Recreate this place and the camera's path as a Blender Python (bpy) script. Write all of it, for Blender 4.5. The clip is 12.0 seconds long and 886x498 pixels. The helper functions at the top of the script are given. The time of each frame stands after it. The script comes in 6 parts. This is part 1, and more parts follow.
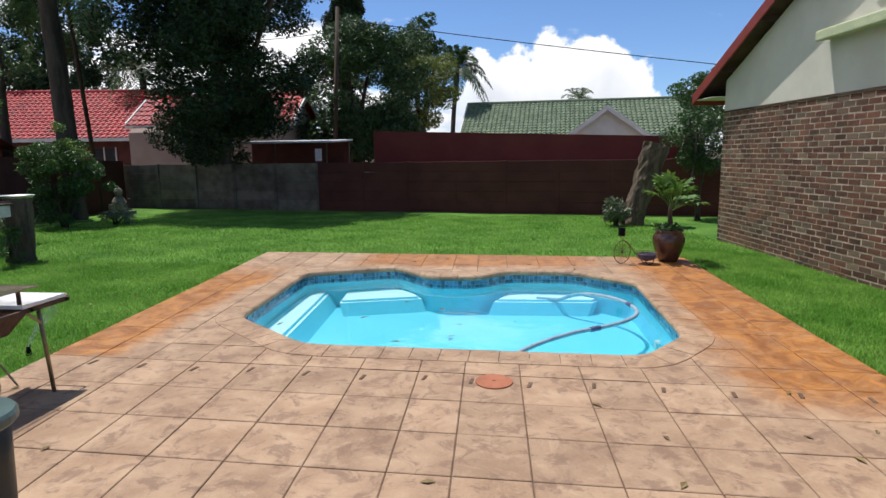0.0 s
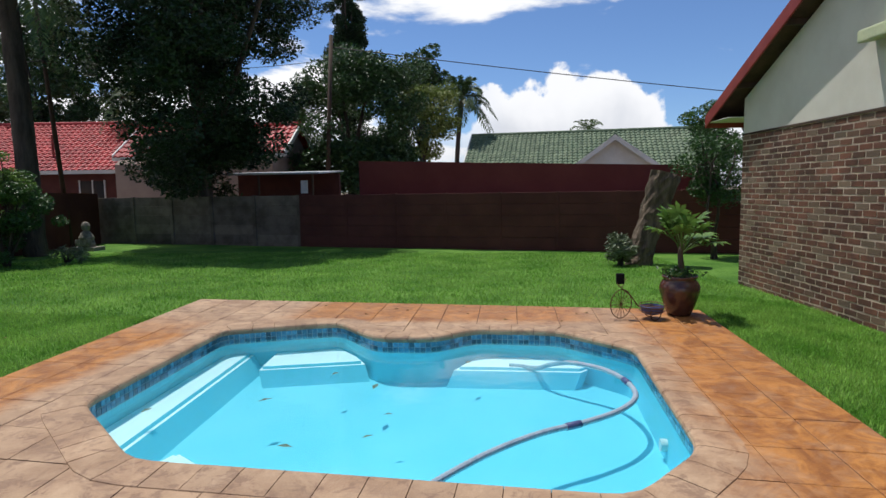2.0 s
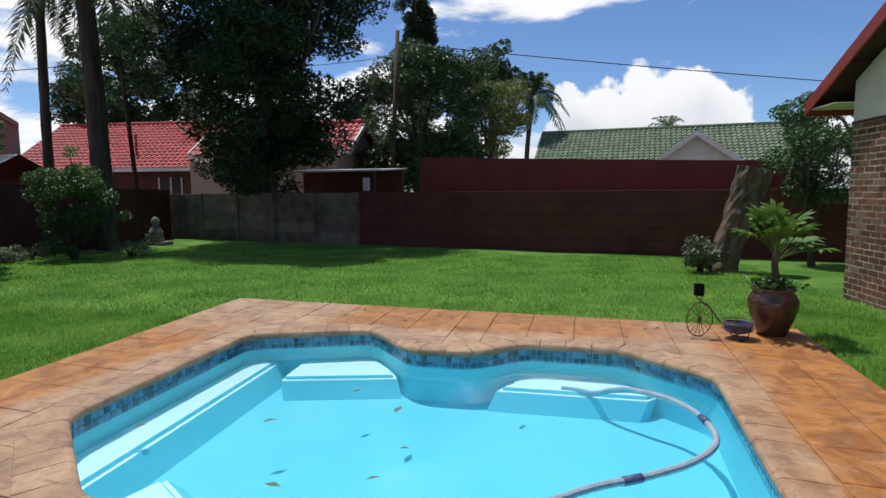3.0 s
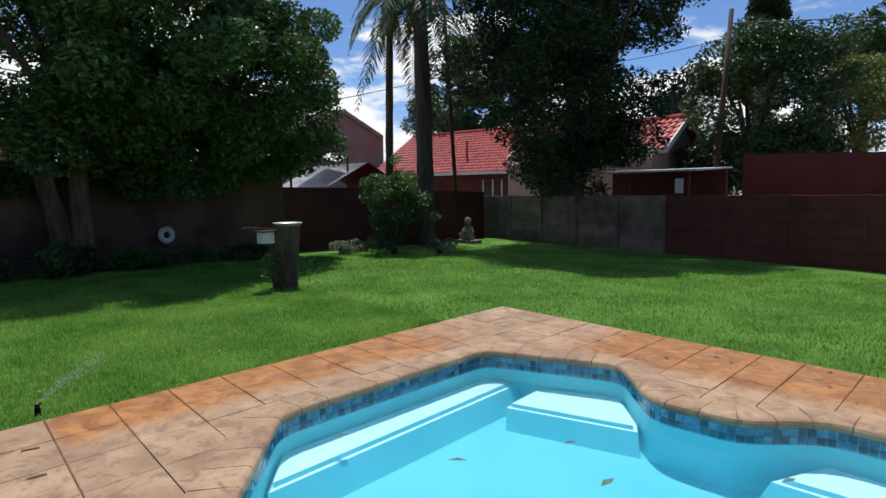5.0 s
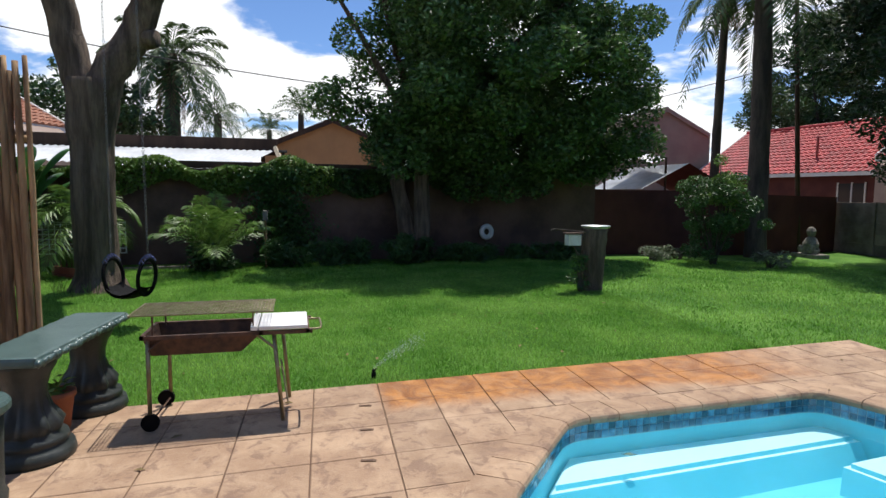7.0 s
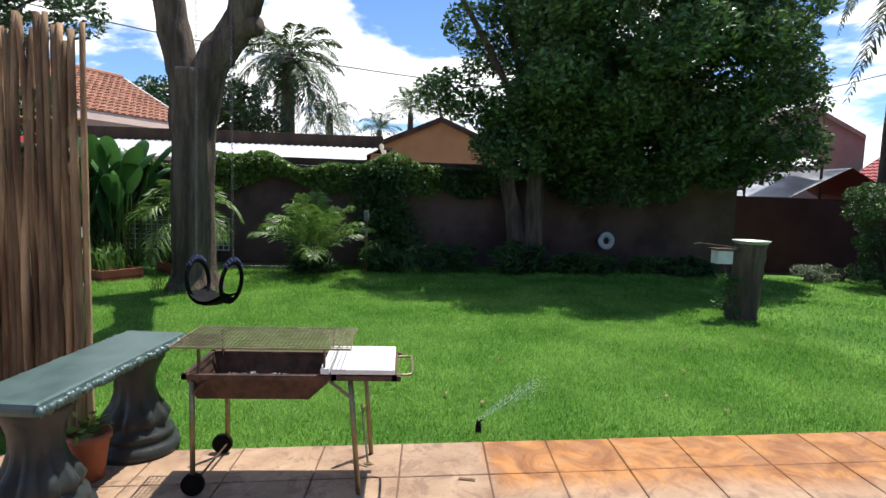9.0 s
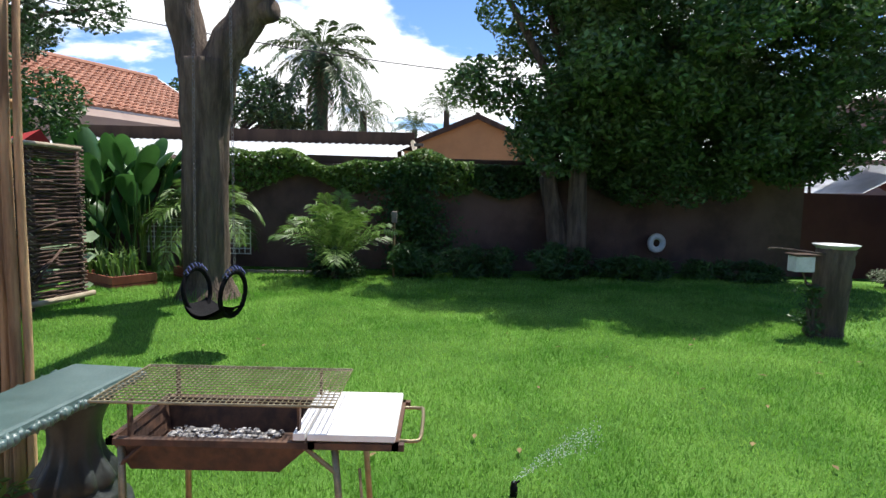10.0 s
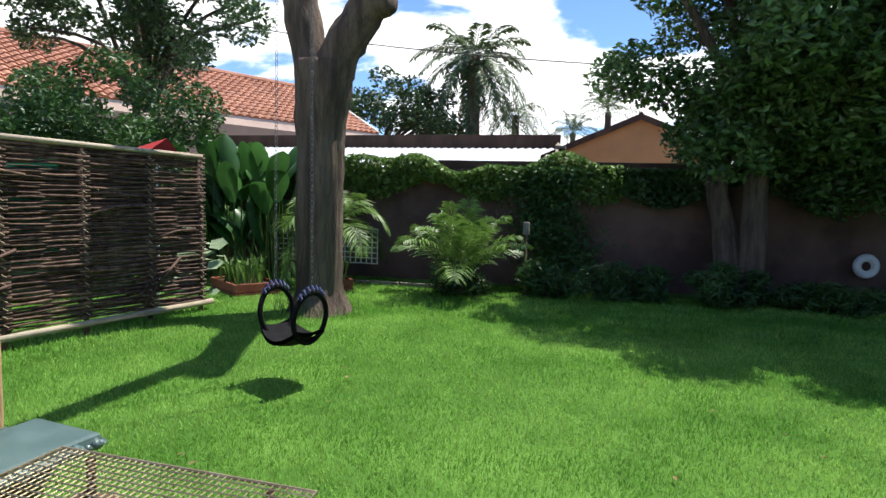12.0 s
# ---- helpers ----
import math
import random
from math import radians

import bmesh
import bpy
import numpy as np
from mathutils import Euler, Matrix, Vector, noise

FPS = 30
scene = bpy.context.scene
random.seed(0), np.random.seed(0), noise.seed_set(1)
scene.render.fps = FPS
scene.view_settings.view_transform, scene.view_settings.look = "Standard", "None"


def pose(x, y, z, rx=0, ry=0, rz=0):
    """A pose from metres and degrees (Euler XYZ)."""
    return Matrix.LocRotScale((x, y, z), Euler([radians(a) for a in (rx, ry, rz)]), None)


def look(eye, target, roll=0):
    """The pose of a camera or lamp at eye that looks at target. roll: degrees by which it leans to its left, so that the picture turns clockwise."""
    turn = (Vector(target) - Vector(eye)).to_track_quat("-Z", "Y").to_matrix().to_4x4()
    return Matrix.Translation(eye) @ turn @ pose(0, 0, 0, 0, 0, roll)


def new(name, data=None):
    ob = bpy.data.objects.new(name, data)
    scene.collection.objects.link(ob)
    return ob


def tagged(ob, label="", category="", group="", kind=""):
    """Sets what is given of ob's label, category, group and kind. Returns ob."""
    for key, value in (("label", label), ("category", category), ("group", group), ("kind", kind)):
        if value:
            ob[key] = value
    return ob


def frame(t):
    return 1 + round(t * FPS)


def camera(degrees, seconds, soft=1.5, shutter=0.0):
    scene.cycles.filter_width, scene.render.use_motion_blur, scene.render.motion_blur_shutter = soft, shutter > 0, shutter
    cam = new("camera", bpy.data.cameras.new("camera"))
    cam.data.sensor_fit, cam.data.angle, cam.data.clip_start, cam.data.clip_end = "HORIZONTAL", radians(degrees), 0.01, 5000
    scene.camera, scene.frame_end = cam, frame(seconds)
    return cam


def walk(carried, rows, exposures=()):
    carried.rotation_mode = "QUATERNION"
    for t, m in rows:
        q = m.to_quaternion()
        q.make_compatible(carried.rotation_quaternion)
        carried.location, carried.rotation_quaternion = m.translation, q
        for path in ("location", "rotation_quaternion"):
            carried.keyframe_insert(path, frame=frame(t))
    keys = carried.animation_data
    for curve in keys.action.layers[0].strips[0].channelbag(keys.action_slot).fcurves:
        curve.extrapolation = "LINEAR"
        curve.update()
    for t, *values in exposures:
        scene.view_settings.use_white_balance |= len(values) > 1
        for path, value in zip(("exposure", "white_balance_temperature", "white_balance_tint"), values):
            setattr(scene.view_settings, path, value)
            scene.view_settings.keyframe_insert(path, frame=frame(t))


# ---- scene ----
cam = camera(74.3, 12.0)
PATH = [
    (0, (0.657, 0.234, 1.556), (0.429, 2.196, 1.243), -0.8),
    (0.5, (0.781, 0.656, 1.592), (0.584, 2.627, 1.32), -0.8),
    (1, (0.904, 1.124, 1.568), (0.702, 3.101, 1.345), -0.9),
    (1.5, (1.032, 1.511, 1.549), (0.815, 3.489, 1.34), -1.0),
    (2, (1.145, 1.916, 1.501), (0.872, 3.887, 1.299), -0.9),
    (2.5, (1.212, 2.333, 1.443), (0.84, 4.288, 1.24), -0.8),
    (2.7, (1.242, 2.49, 1.432), (0.821, 4.435, 1.231), -0.7),
    (4.3, (1.34, 3.544, 1.462), (0.273, 5.224, 1.267), -0.7),
    (4.5, (1.356, 3.65, 1.454), (0.186, 5.261, 1.264), -0.8),
    (5, (1.548, 3.72, 1.499), (0.117, 5.104, 1.31), -0.5),
    (5.5, (1.662, 3.727, 1.504), (0.031, 4.869, 1.318), -0.2),
    (6, (1.757, 3.72, 1.508), (-0.017, 4.626, 1.325), 0.0),
    (6.5, (1.684, 3.735, 1.521), (-0.187, 4.416, 1.332), 0.3),
    (7, (1.535, 3.817, 1.53), (-0.397, 4.302, 1.344), 0.5),
    (7.5, (1.331, 3.879, 1.522), (-0.632, 4.217, 1.345), 0.6),
    (7.7, (1.181, 3.863, 1.521), (-0.786, 4.179, 1.34), 0.8),
    (9.3, (0.139, 3.922, 1.532), (-1.85, 4.013, 1.346), 1.6),
    (9.5, (-0.088, 3.936, 1.52), (-2.078, 3.999, 1.333), 1.4),
    (10, (-0.405, 4.026, 1.522), (-2.396, 4.034, 1.331), 1.4),
    (10.5, (-0.703, 4.147, 1.535), (-2.693, 4.065, 1.348), 1.5),
    (11, (-0.966, 4.236, 1.54), (-2.943, 3.999, 1.349), 1.6),
    (11.5, (-1.235, 4.304, 1.556), (-3.188, 3.921, 1.362), 1.6),
    (12, (-1.49, 4.374, 1.564), (-3.409, 3.843, 1.38), 1.5),
]
EXPOSURES = [(0.0, 0.25), (1.5, 0.12), (2.7, 0.02), (5.0, 0.05), (5.6, 0.14), (6.5, 0.25), (7.5, 0.43), (9.5, 0.80), (12.0, 0.96)]
walk(cam, [(t, look(eye, target, roll)) for t, eye, target, roll in PATH], EXPOSURES)

# ---- world, sun ----
SUN_DIR = Vector((-0.30, 0.25, 1.0)).normalized()
sun_data = bpy.data.lights.new("sun", "SUN")
sun_data.energy, sun_data.angle, sun_data.color = 4.2, radians(0.53), (1.0, 0.96, 0.9)
sun = new("sun", sun_data)
sun.matrix_world = look(SUN_DIR * 60, (0, 0, 0))


def nd(tree, kind, **inputs):
    """A node with its inputs set by name or by number (i0, i1, ...)."""
    n = tree.nodes.new(kind)
    for k, v in inputs.items():
        socket = n.inputs[int(k[1:])] if k[0] == "i" and k[1:].isdigit() else n.inputs[k.replace("_", " ")]
        if isinstance(v, bpy.types.NodeSocket):
            tree.links.new(v, socket)
        else:
            socket.default_value = v
    return n


def mth(tree, op, a, b=0.0, c=0.0, clamp=False):
    n = nd(tree, "ShaderNodeMath", i0=a, i1=b, i2=c)
    n.operation, n.use_clamp = op, clamp
    return n.outputs[0]


def ramp(tree, v, lo, hi):
    """0 below lo, 1 above hi, smooth between."""
    n = nd(tree, "ShaderNodeMapRange", i0=v, i1=lo, i2=hi)
    n.interpolation_type = "SMOOTHSTEP"
    return n.outputs[0]


def blend(tree, f, a, b, how="MIX"):
    n = tree.nodes.new("ShaderNodeMix")
    n.data_type, n.blend_type = "RGBA", how
    for s, v in ((n.inputs[0], f), (n.inputs[6], a), (n.inputs[7], b)):
        if isinstance(v, bpy.types.NodeSocket):
            tree.links.new(v, s)
        else:
            s.default_value = (*v, 1) if isinstance(v, tuple) and len(v) == 3 else v
    return n.outputs[2]


world = bpy.data.worlds.new("sky")
scene.world = world
world.use_nodes = True
wt = world.node_tree
wt.nodes.clear()
sky = wt.nodes.new("ShaderNodeTexSky")
sky.sky_type, sky.sun_disc = "NISHITA", False
sky.sun_elevation, sky.sun_rotation = math.asin(SUN_DIR.z), math.atan2(SUN_DIR.x, SUN_DIR.y)
sky.altitude, sky.air_density, sky.dust_density, sky.ozone_density = 1300, 1.0, 0.6, 1.6
wc = wt.nodes.new("ShaderNodeTexCoord").outputs["Generated"]
ws = nd(wt, "ShaderNodeSeparateXYZ", i0=wc)
up = mth(wt, "MAXIMUM", ws.outputs[2], 0.0)
flat = mth(wt, "ADD", up, 0.30)
cx, cy = mth(wt, "DIVIDE", ws.outputs[0], flat), mth(wt, "DIVIDE", ws.outputs[1], flat)
cp = nd(wt, "ShaderNodeCombineXYZ", i0=cx, i1=cy, i2=mth(wt, "MULTIPLY", up, 4.0)).outputs[0]
cn = nd(wt, "ShaderNodeTexNoise", Vector=cp, Scale=1.35, Detail=9.0, Roughness=0.55, Distortion=0.25).outputs[0]
west = ramp(wt, ws.outputs[0], 0.25, -0.75)
low = ramp(wt, up, 0.42, 0.06)
cover = mth(wt, "ADD", mth(wt, "ADD", cn, mth(wt, "MULTIPLY", west, 0.115)), mth(wt, "MULTIPLY", low, 0.06))
puff = ramp(wt, cover, 0.60, 0.67)
thick = ramp(wt, cover, 0.72, 0.95)
cloud = blend(wt, thick, (9.6, 9.7, 9.9), (6.6, 6.9, 7.5))
# a bank of cumulus low in the north-east
bn = nd(wt, "ShaderNodeTexNoise", Vector=wc, Scale=5.2, Detail=7.0, Roughness=0.52, Distortion=0.15).outputs[0]
edge = mth(wt, "SUBTRACT", mth(wt, "MULTIPLY_ADD", bn, 0.66, -0.188), up)
bank = mth(wt, "MULTIPLY", ramp(wt, edge, 0.0, 0.022), mth(wt, "MULTIPLY", ramp(wt, ws.outputs[0], -0.22, -0.02), ramp(wt, ws.outputs[1], 0.1, 0.5)))
bank_col = blend(wt, ramp(wt, mth(wt, "MULTIPLY_ADD", bn, -0.35, edge), -0.17, -0.04), (9.4, 9.5, 9.8), (6.3, 6.6, 7.3))
deep = blend(wt, 1.0, sky.outputs[0], (0.74, 0.91, 1.15), "MULTIPLY")
seen = blend(wt, bank, blend(wt, puff, deep, cloud), bank_col)
bg = nd(wt, "ShaderNodeBackground", Color=seen, Strength=0.1)
wo = nd(wt, "ShaderNodeOutputWorld", Surface=bg.outputs[0])


# ---- materials ----
def mat(name, a, b, rough=0.8, scale=3.0, fine=60.0, bump=0.25, metal=0.0, vary=0.0, island=0.0, stretch=(1, 1, 1), grain=0.3, spec=0.4, local=False, deep=0.01, thin=0.0, hue=None):
    m = bpy.data.materials.new(name)
    m.use_nodes = True
    t = m.node_tree
    t.nodes.clear()
    co = t.nodes.new("ShaderNodeTexCoord").outputs["Object"] if local else t.nodes.new("ShaderNodeNewGeometry").outputs["Position"]
    mp = nd(t, "ShaderNodeMapping", Vector=co, Scale=stretch).outputs[0]
    n1 = nd(t, "ShaderNodeTexNoise", Vector=mp, Scale=scale, Detail=5.0, Roughness=0.6).outputs[0]
    n2 = nd(t, "ShaderNodeTexNoise", Vector=mp, Scale=fine, Detail=4.0, Roughness=0.7).outputs[0]
    col = blend(t, ramp(t, n1, 0.32, 0.68), a, b)
    g = mth(t, "MULTIPLY_ADD", n2, 2 * grain, 1 - grain)
    if vary:
        g = mth(t, "MULTIPLY", g, mth(t, "MULTIPLY_ADD", t.nodes.new("ShaderNodeObjectInfo").outputs["Random"], 2 * vary, 1 - vary))
    if island:
        g = mth(t, "MULTIPLY", g, mth(t, "MULTIPLY_ADD", t.nodes.new("ShaderNodeNewGeometry").outputs["Random Per Island"], 2 * island, 1 - island))
    if hue is not None:
        rnd = t.nodes.new("ShaderNodeObjectInfo").outputs["Random"] if vary else t.nodes.new("ShaderNodeNewGeometry").outputs["Random Per Island"]
        rnd = mth(t, "FRACT", mth(t, "MULTIPLY", rnd, 7.31))
        col = blend(t, ramp(t, rnd, 0.55, 1.0), col, hue)
    col = blend(t, 1.0, col, nd(t, "ShaderNodeCombineColor", i0=g, i1=g, i2=g).outputs[0], "MULTIPLY")
    bsdf = nd(t, "ShaderNodeBsdfPrincipled", Base_Color=col, Metallic=metal, Roughness=mth(t, "MULTIPLY_ADD", n2, 0.25, rough - 0.12, clamp=True))
    bsdf.inputs["Specular IOR Level"].default_value = spec
    if bump:
        hgt = mth(t, "MULTIPLY_ADD", n1, 0.6, n2)
        bp = nd(t, "ShaderNodeBump", Strength=bump, Distance=deep, Height=hgt)
        t.links.new(bp.outputs[0], bsdf.inputs["Normal"])
    out = bsdf.outputs[0]
    if thin:
        tr = nd(t, "ShaderNodeBsdfTranslucent", Color=col)
        out = nd(t, "ShaderNodeMixShader", i0=thin, i1=out, i2=tr.outputs[0]).outputs[0]
    nd(t, "ShaderNodeOutputMaterial", Surface=out)
    m["bsdf"] = bsdf.name
    return m


LAWN = mat("lawn", (0.056, 0.155, 0.018), (0.13, 0.27, 0.042), 0.9, 0.9, 90, 0.8, grain=0.55, deep=0.03, spec=0.2)
_t = LAWN.node_tree
_b = _t.nodes[LAWN["bsdf"]]
_s = nd(_t, "ShaderNodeSeparateXYZ", i0=_t.nodes.new("ShaderNodeNewGeometry").outputs["Position"])
_far = mth(_t, "MAXIMUM", mth(_t, "MAXIMUM", ramp(_t, _s.outputs[0], -13.4, -14.0), ramp(_t, _s.outputs[0], 6.5, 7.5)), mth(_t, "MAXIMUM", ramp(_t, _s.outputs[1], 20.4, 20.9), ramp(_t, _s.outputs[1], -6.0, -7.0)))
_t.links.new(blend(_t, _far, _b.inputs["Base Color"].links[0].from_socket, (0.27, 0.21, 0.16)), _b.inputs["Base Color"])
BLADE = mat("grass_blade", (0.12, 0.30, 0.034), (0.28, 0.48, 0.095), 0.6, 1.1, 30, 0, island=0.35, grain=0.2, thin=0.45, spec=0.3)
SOIL = mat("soil", (0.035, 0.022, 0.014), (0.07, 0.045, 0.03), 0.95, 2, 50, 0.6)
BRICK = mat("red_brick", (0.070, 0.034, 0.024), (0.155, 0.062, 0.038), 0.9, 2.2, 120, 0.6, vary=0.30, grain=0.35, deep=0.006, hue=(0.150, 0.105, 0.072))
BRICKS = mat("red_brick_far", (0.070, 0.034, 0.024), (0.155, 0.062, 0.038), 0.9, 2.2, 120, 0.6, island=0.30, grain=0.35, deep=0.006, hue=(0.150, 0.105, 0.072))
MORTAR = mat("mortar", (0.52, 0.42, 0.33), (0.42, 0.33, 0.26), 0.95, 4, 150, 0.5)
PLASTER = mat("cream_plaster", (0.62, 0.60, 0.53), (0.55, 0.53, 0.46), 0.85, 1.5, 200, 0.25, grain=0.08)
REDPAINT = mat("red_paint", (0.22, 0.030, 0.022), (0.28, 0.045, 0.032), 0.45, 4, 80, 0.1, grain=0.15)
DARKWOOD = mat("dark_timber", (0.045, 0.026, 0.017), (0.085, 0.05, 0.032), 0.8, 3, 60, 0.4, stretch=(1, 1, 0.3))
BROWNWALL = mat("brown_wall_paint", (0.075, 0.020, 0.016), (0.105, 0.032, 0.024), 0.85, 1.2, 90, 0.3, grain=0.25)
REDWALL = mat("red_wall_paint", (0.125, 0.018, 0.017), (0.155, 0.028, 0.025), 0.8, 1.0, 90, 0.25, grain=0.2)
PRECAST = mat("grey_precast", (0.10, 0.080, 0.064), (0.19, 0.155, 0.13), 0.95, 2.2, 90, 0.5, vary=0.2)
WALLW = mat("brown_boundary_wall", (0.070, 0.042, 0.034), (0.155, 0.095, 0.072), 0.92, 1.1, 60, 0.4)
CONCRETE = mat("slab_concrete", (0.12, 0.07, 0.045), (0.17, 0.11, 0.075), 0.95, 4, 90, 0.4)
BARK = mat("bark", (0.070, 0.050, 0.037), (0.205, 0.152, 0.110), 0.95, 7, 40, 1.0, stretch=(1, 1, 0.16), deep=0.05, grain=0.5)
BARKD = mat("dark_bark", (0.05, 0.038, 0.03), (0.11, 0.085, 0.065), 0.95, 5, 40, 1.0, stretch=(1, 1, 0.2), deep=0.03)
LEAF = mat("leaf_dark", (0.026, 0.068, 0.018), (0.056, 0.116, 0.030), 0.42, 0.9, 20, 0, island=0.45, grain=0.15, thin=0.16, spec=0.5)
LEAFW = mat("leaf_lit", (0.050, 0.115, 0.026), (0.095, 0.175, 0.046), 0.40, 0.9, 20, 0, island=0.5, grain=0.15, thin=0.24, spec=0.5)
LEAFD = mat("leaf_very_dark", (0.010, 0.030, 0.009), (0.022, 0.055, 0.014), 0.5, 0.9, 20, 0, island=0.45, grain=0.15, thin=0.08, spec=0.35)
LEAFM = mat("leaf_mid", (0.030, 0.085, 0.018), (0.062, 0.135, 0.030), 0.45, 0.9, 20, 0, island=0.4, grain=0.15, thin=0.22, spec=0.5)
LEAFY = mat("leaf_yellow", (0.11, 0.16, 0.03), (0.19, 0.22, 0.05), 0.5, 0.9, 20, 0, island=0.35, grain=0.15, thin=0.2)
LEAFG = mat("leaf_silver", (0.12, 0.15, 0.085), (0.21, 0.24, 0.15), 0.55, 0.9, 20, 0, island=0.35, grain=0.15, thin=0.15)
FROND = mat("palm_frond", (0.045, 0.085, 0.028), (0.085, 0.14, 0.045), 0.5, 0.9, 20, 0, island=0.35, grain=0.15, thin=0.2)
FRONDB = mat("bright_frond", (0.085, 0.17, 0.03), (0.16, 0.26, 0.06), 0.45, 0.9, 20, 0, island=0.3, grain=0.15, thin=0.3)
BANANA = mat("broad_leaf", (0.035, 0.11, 0.024), (0.065, 0.17, 0.04), 0.35, 1.5, 20, 0.2, vary=0.25, grain=0.15, thin=0.25)
DRYLEAF = mat("dry_frond", (0.16, 0.11, 0.07), (0.26, 0.19, 0.12), 0.9, 2, 30, 0, island=0.3)
GREENROOF = mat("green_roof_tile", (0.085, 0.13, 0.075), (0.14, 0.185, 0.11), 0.7, 1.5, 30, 0.2, island=0.18)
REDROOF = mat("red_roof_tile", (0.30, 0.014, 0.018), (0.40, 0.03, 0.03), 0.5, 1.2, 30, 0.2, island=0.22)
ORANGEROOF = mat("orange_roof_tile", (0.33, 0.145, 0.085), (0.41, 0.20, 0.125), 0.75, 1.2, 30, 0.2, island=0.15)
WHITETRIM = mat("white_trim", (0.66, 0.65, 0.62), (0.58, 0.57, 0.54), 0.6, 2, 60, 0.1, grain=0.1)
OCHRE = mat("ochre_plaster", (0.52, 0.28, 0.125), (0.44, 0.235, 0.105), 0.9, 1, 60, 0.2, grain=0.12)
BEIGE = mat("beige_plaster", (0.32, 0.245, 0.20), (0.27, 0.20, 0.17), 0.9, 1, 60, 0.2, grain=0.12)
ZINC = mat("zinc_sheet", (0.62, 0.64, 0.66), (0.48, 0.50, 0.52), 0.45, 2, 40, 0.15, metal=0.35, grain=0.15)
IRON = mat("rusty_iron", (0.055, 0.035, 0.028), (0.13, 0.070, 0.045), 0.65, 14, 120, 0.4, metal=0.35, local=True)
STEELY = mat("brassy_steel", (0.22, 0.18, 0.10), (0.32, 0.27, 0.17), 0.4, 12, 120, 0.2, metal=0.7, local=True)
WHITEBOARD = mat("white_board", (0.80, 0.79, 0.77), (0.72, 0.70, 0.68), 0.4, 6, 120, 0.1, grain=0.08)
ASH = mat("ash", (0.52, 0.50, 0.48), (0.20, 0.19, 0.18), 0.95, 22, 120, 0.9, grain=0.4, island=0.4)
GREENSTONE = mat("green_painted_concrete", (0.055, 0.095, 0.088), (0.085, 0.135, 0.125), 0.32, 6, 110, 0.35, grain=0.25, deep=0.006, spec=0.6)
DARKSTONE = mat("dark_painted_concrete", (0.024, 0.030, 0.028), (0.045, 0.052, 0.048), 0.42, 8, 110, 0.4, grain=0.3, deep=0.006)
CHAINSTEEL = mat("chain_steel", (0.16, 0.16, 0.16), (0.24, 0.23, 0.22), 0.5, 20, 100, 0.1, metal=0.6)
BLACKRUBBER = mat("black_rubber", (0.004, 0.004, 0.0045), (0.008, 0.008, 0.009), 0.8, 12, 100, 0.3, spec=0.12)
GLAZE = mat("brown_glaze", (0.060, 0.024, 0.017), (0.10, 0.04, 0.027), 0.22, 6, 60, 0.08, grain=0.2, spec=0.7)
TERRACOTTA = mat("terracotta", (0.30, 0.10, 0.05), (0.38, 0.14, 0.075), 0.8, 6, 80, 0.2)
POLEWOOD = mat("pole_wood", (0.13, 0.070, 0.036), (0.44, 0.285, 0.15), 0.85, 9, 70, 0.6, vary=0.45, stretch=(1, 1, 0.12), deep=0.02)
STICK = mat("stick_wood", (0.055, 0.030, 0.022), (0.17, 0.105, 0.075), 0.85, 12, 90, 0.5, vary=0.45, local=True)
BAMBOO = mat("pale_pole", (0.32, 0.26, 0.18), (0.42, 0.36, 0.26), 0.7, 8, 90, 0.3)
TARP = mat("green_tarp", (0.0, 0.16, 0.10), (0.01, 0.22, 0.14), 0.5, 4, 60, 0.2)
REDCLOTH = mat("red_cloth", (0.34, 0.02, 0.02), (0.42, 0.04, 0.03), 0.7, 6, 60, 0.2)
WHITEPAINT = mat("white_paint", (0.70, 0.70, 0.68), (0.58, 0.58, 0.56), 0.6, 8, 80, 0.2)
STONE = mat("weathered_stone", (0.16, 0.14, 0.12), (0.30, 0.27, 0.23), 0.9, 9, 80, 0.6)
CABLE = mat("black_cable", (0.015, 0.015, 0.016), (0.025, 0.025, 0.026), 0.6, 5, 40, 0)
HOSE = mat("grey_hose", (0.26, 0.33, 0.40), (0.34, 0.41, 0.48), 0.4, 10, 80, 0.2)
BLUECLOTH = mat("blue_plastic", (0.05, 0.06, 0.16), (0.09, 0.10, 0.22), 0.5, 10, 80, 0.2)
# shell paint paled: sunlight through shallow water put into the colour
POOLLIT = mat("pool_paint_lit", (0.80, 0.93, 0.95), (0.84, 0.95, 0.96), 0.5, 1.2, 40, 0.05, grain=0.04)
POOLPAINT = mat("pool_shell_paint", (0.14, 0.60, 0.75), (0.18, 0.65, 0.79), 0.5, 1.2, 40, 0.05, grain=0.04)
MOSAIC = mat("blue_mosaic", (0.035, 0.13, 0.23), (0.08, 0.26, 0.38), 0.15, 30, 90, 0, island=0.6, spec=0.6)
GROUT = mat("pool_grout", (0.34, 0.44, 0.50), (0.28, 0.38, 0.44), 0.8, 10, 80, 0.1)


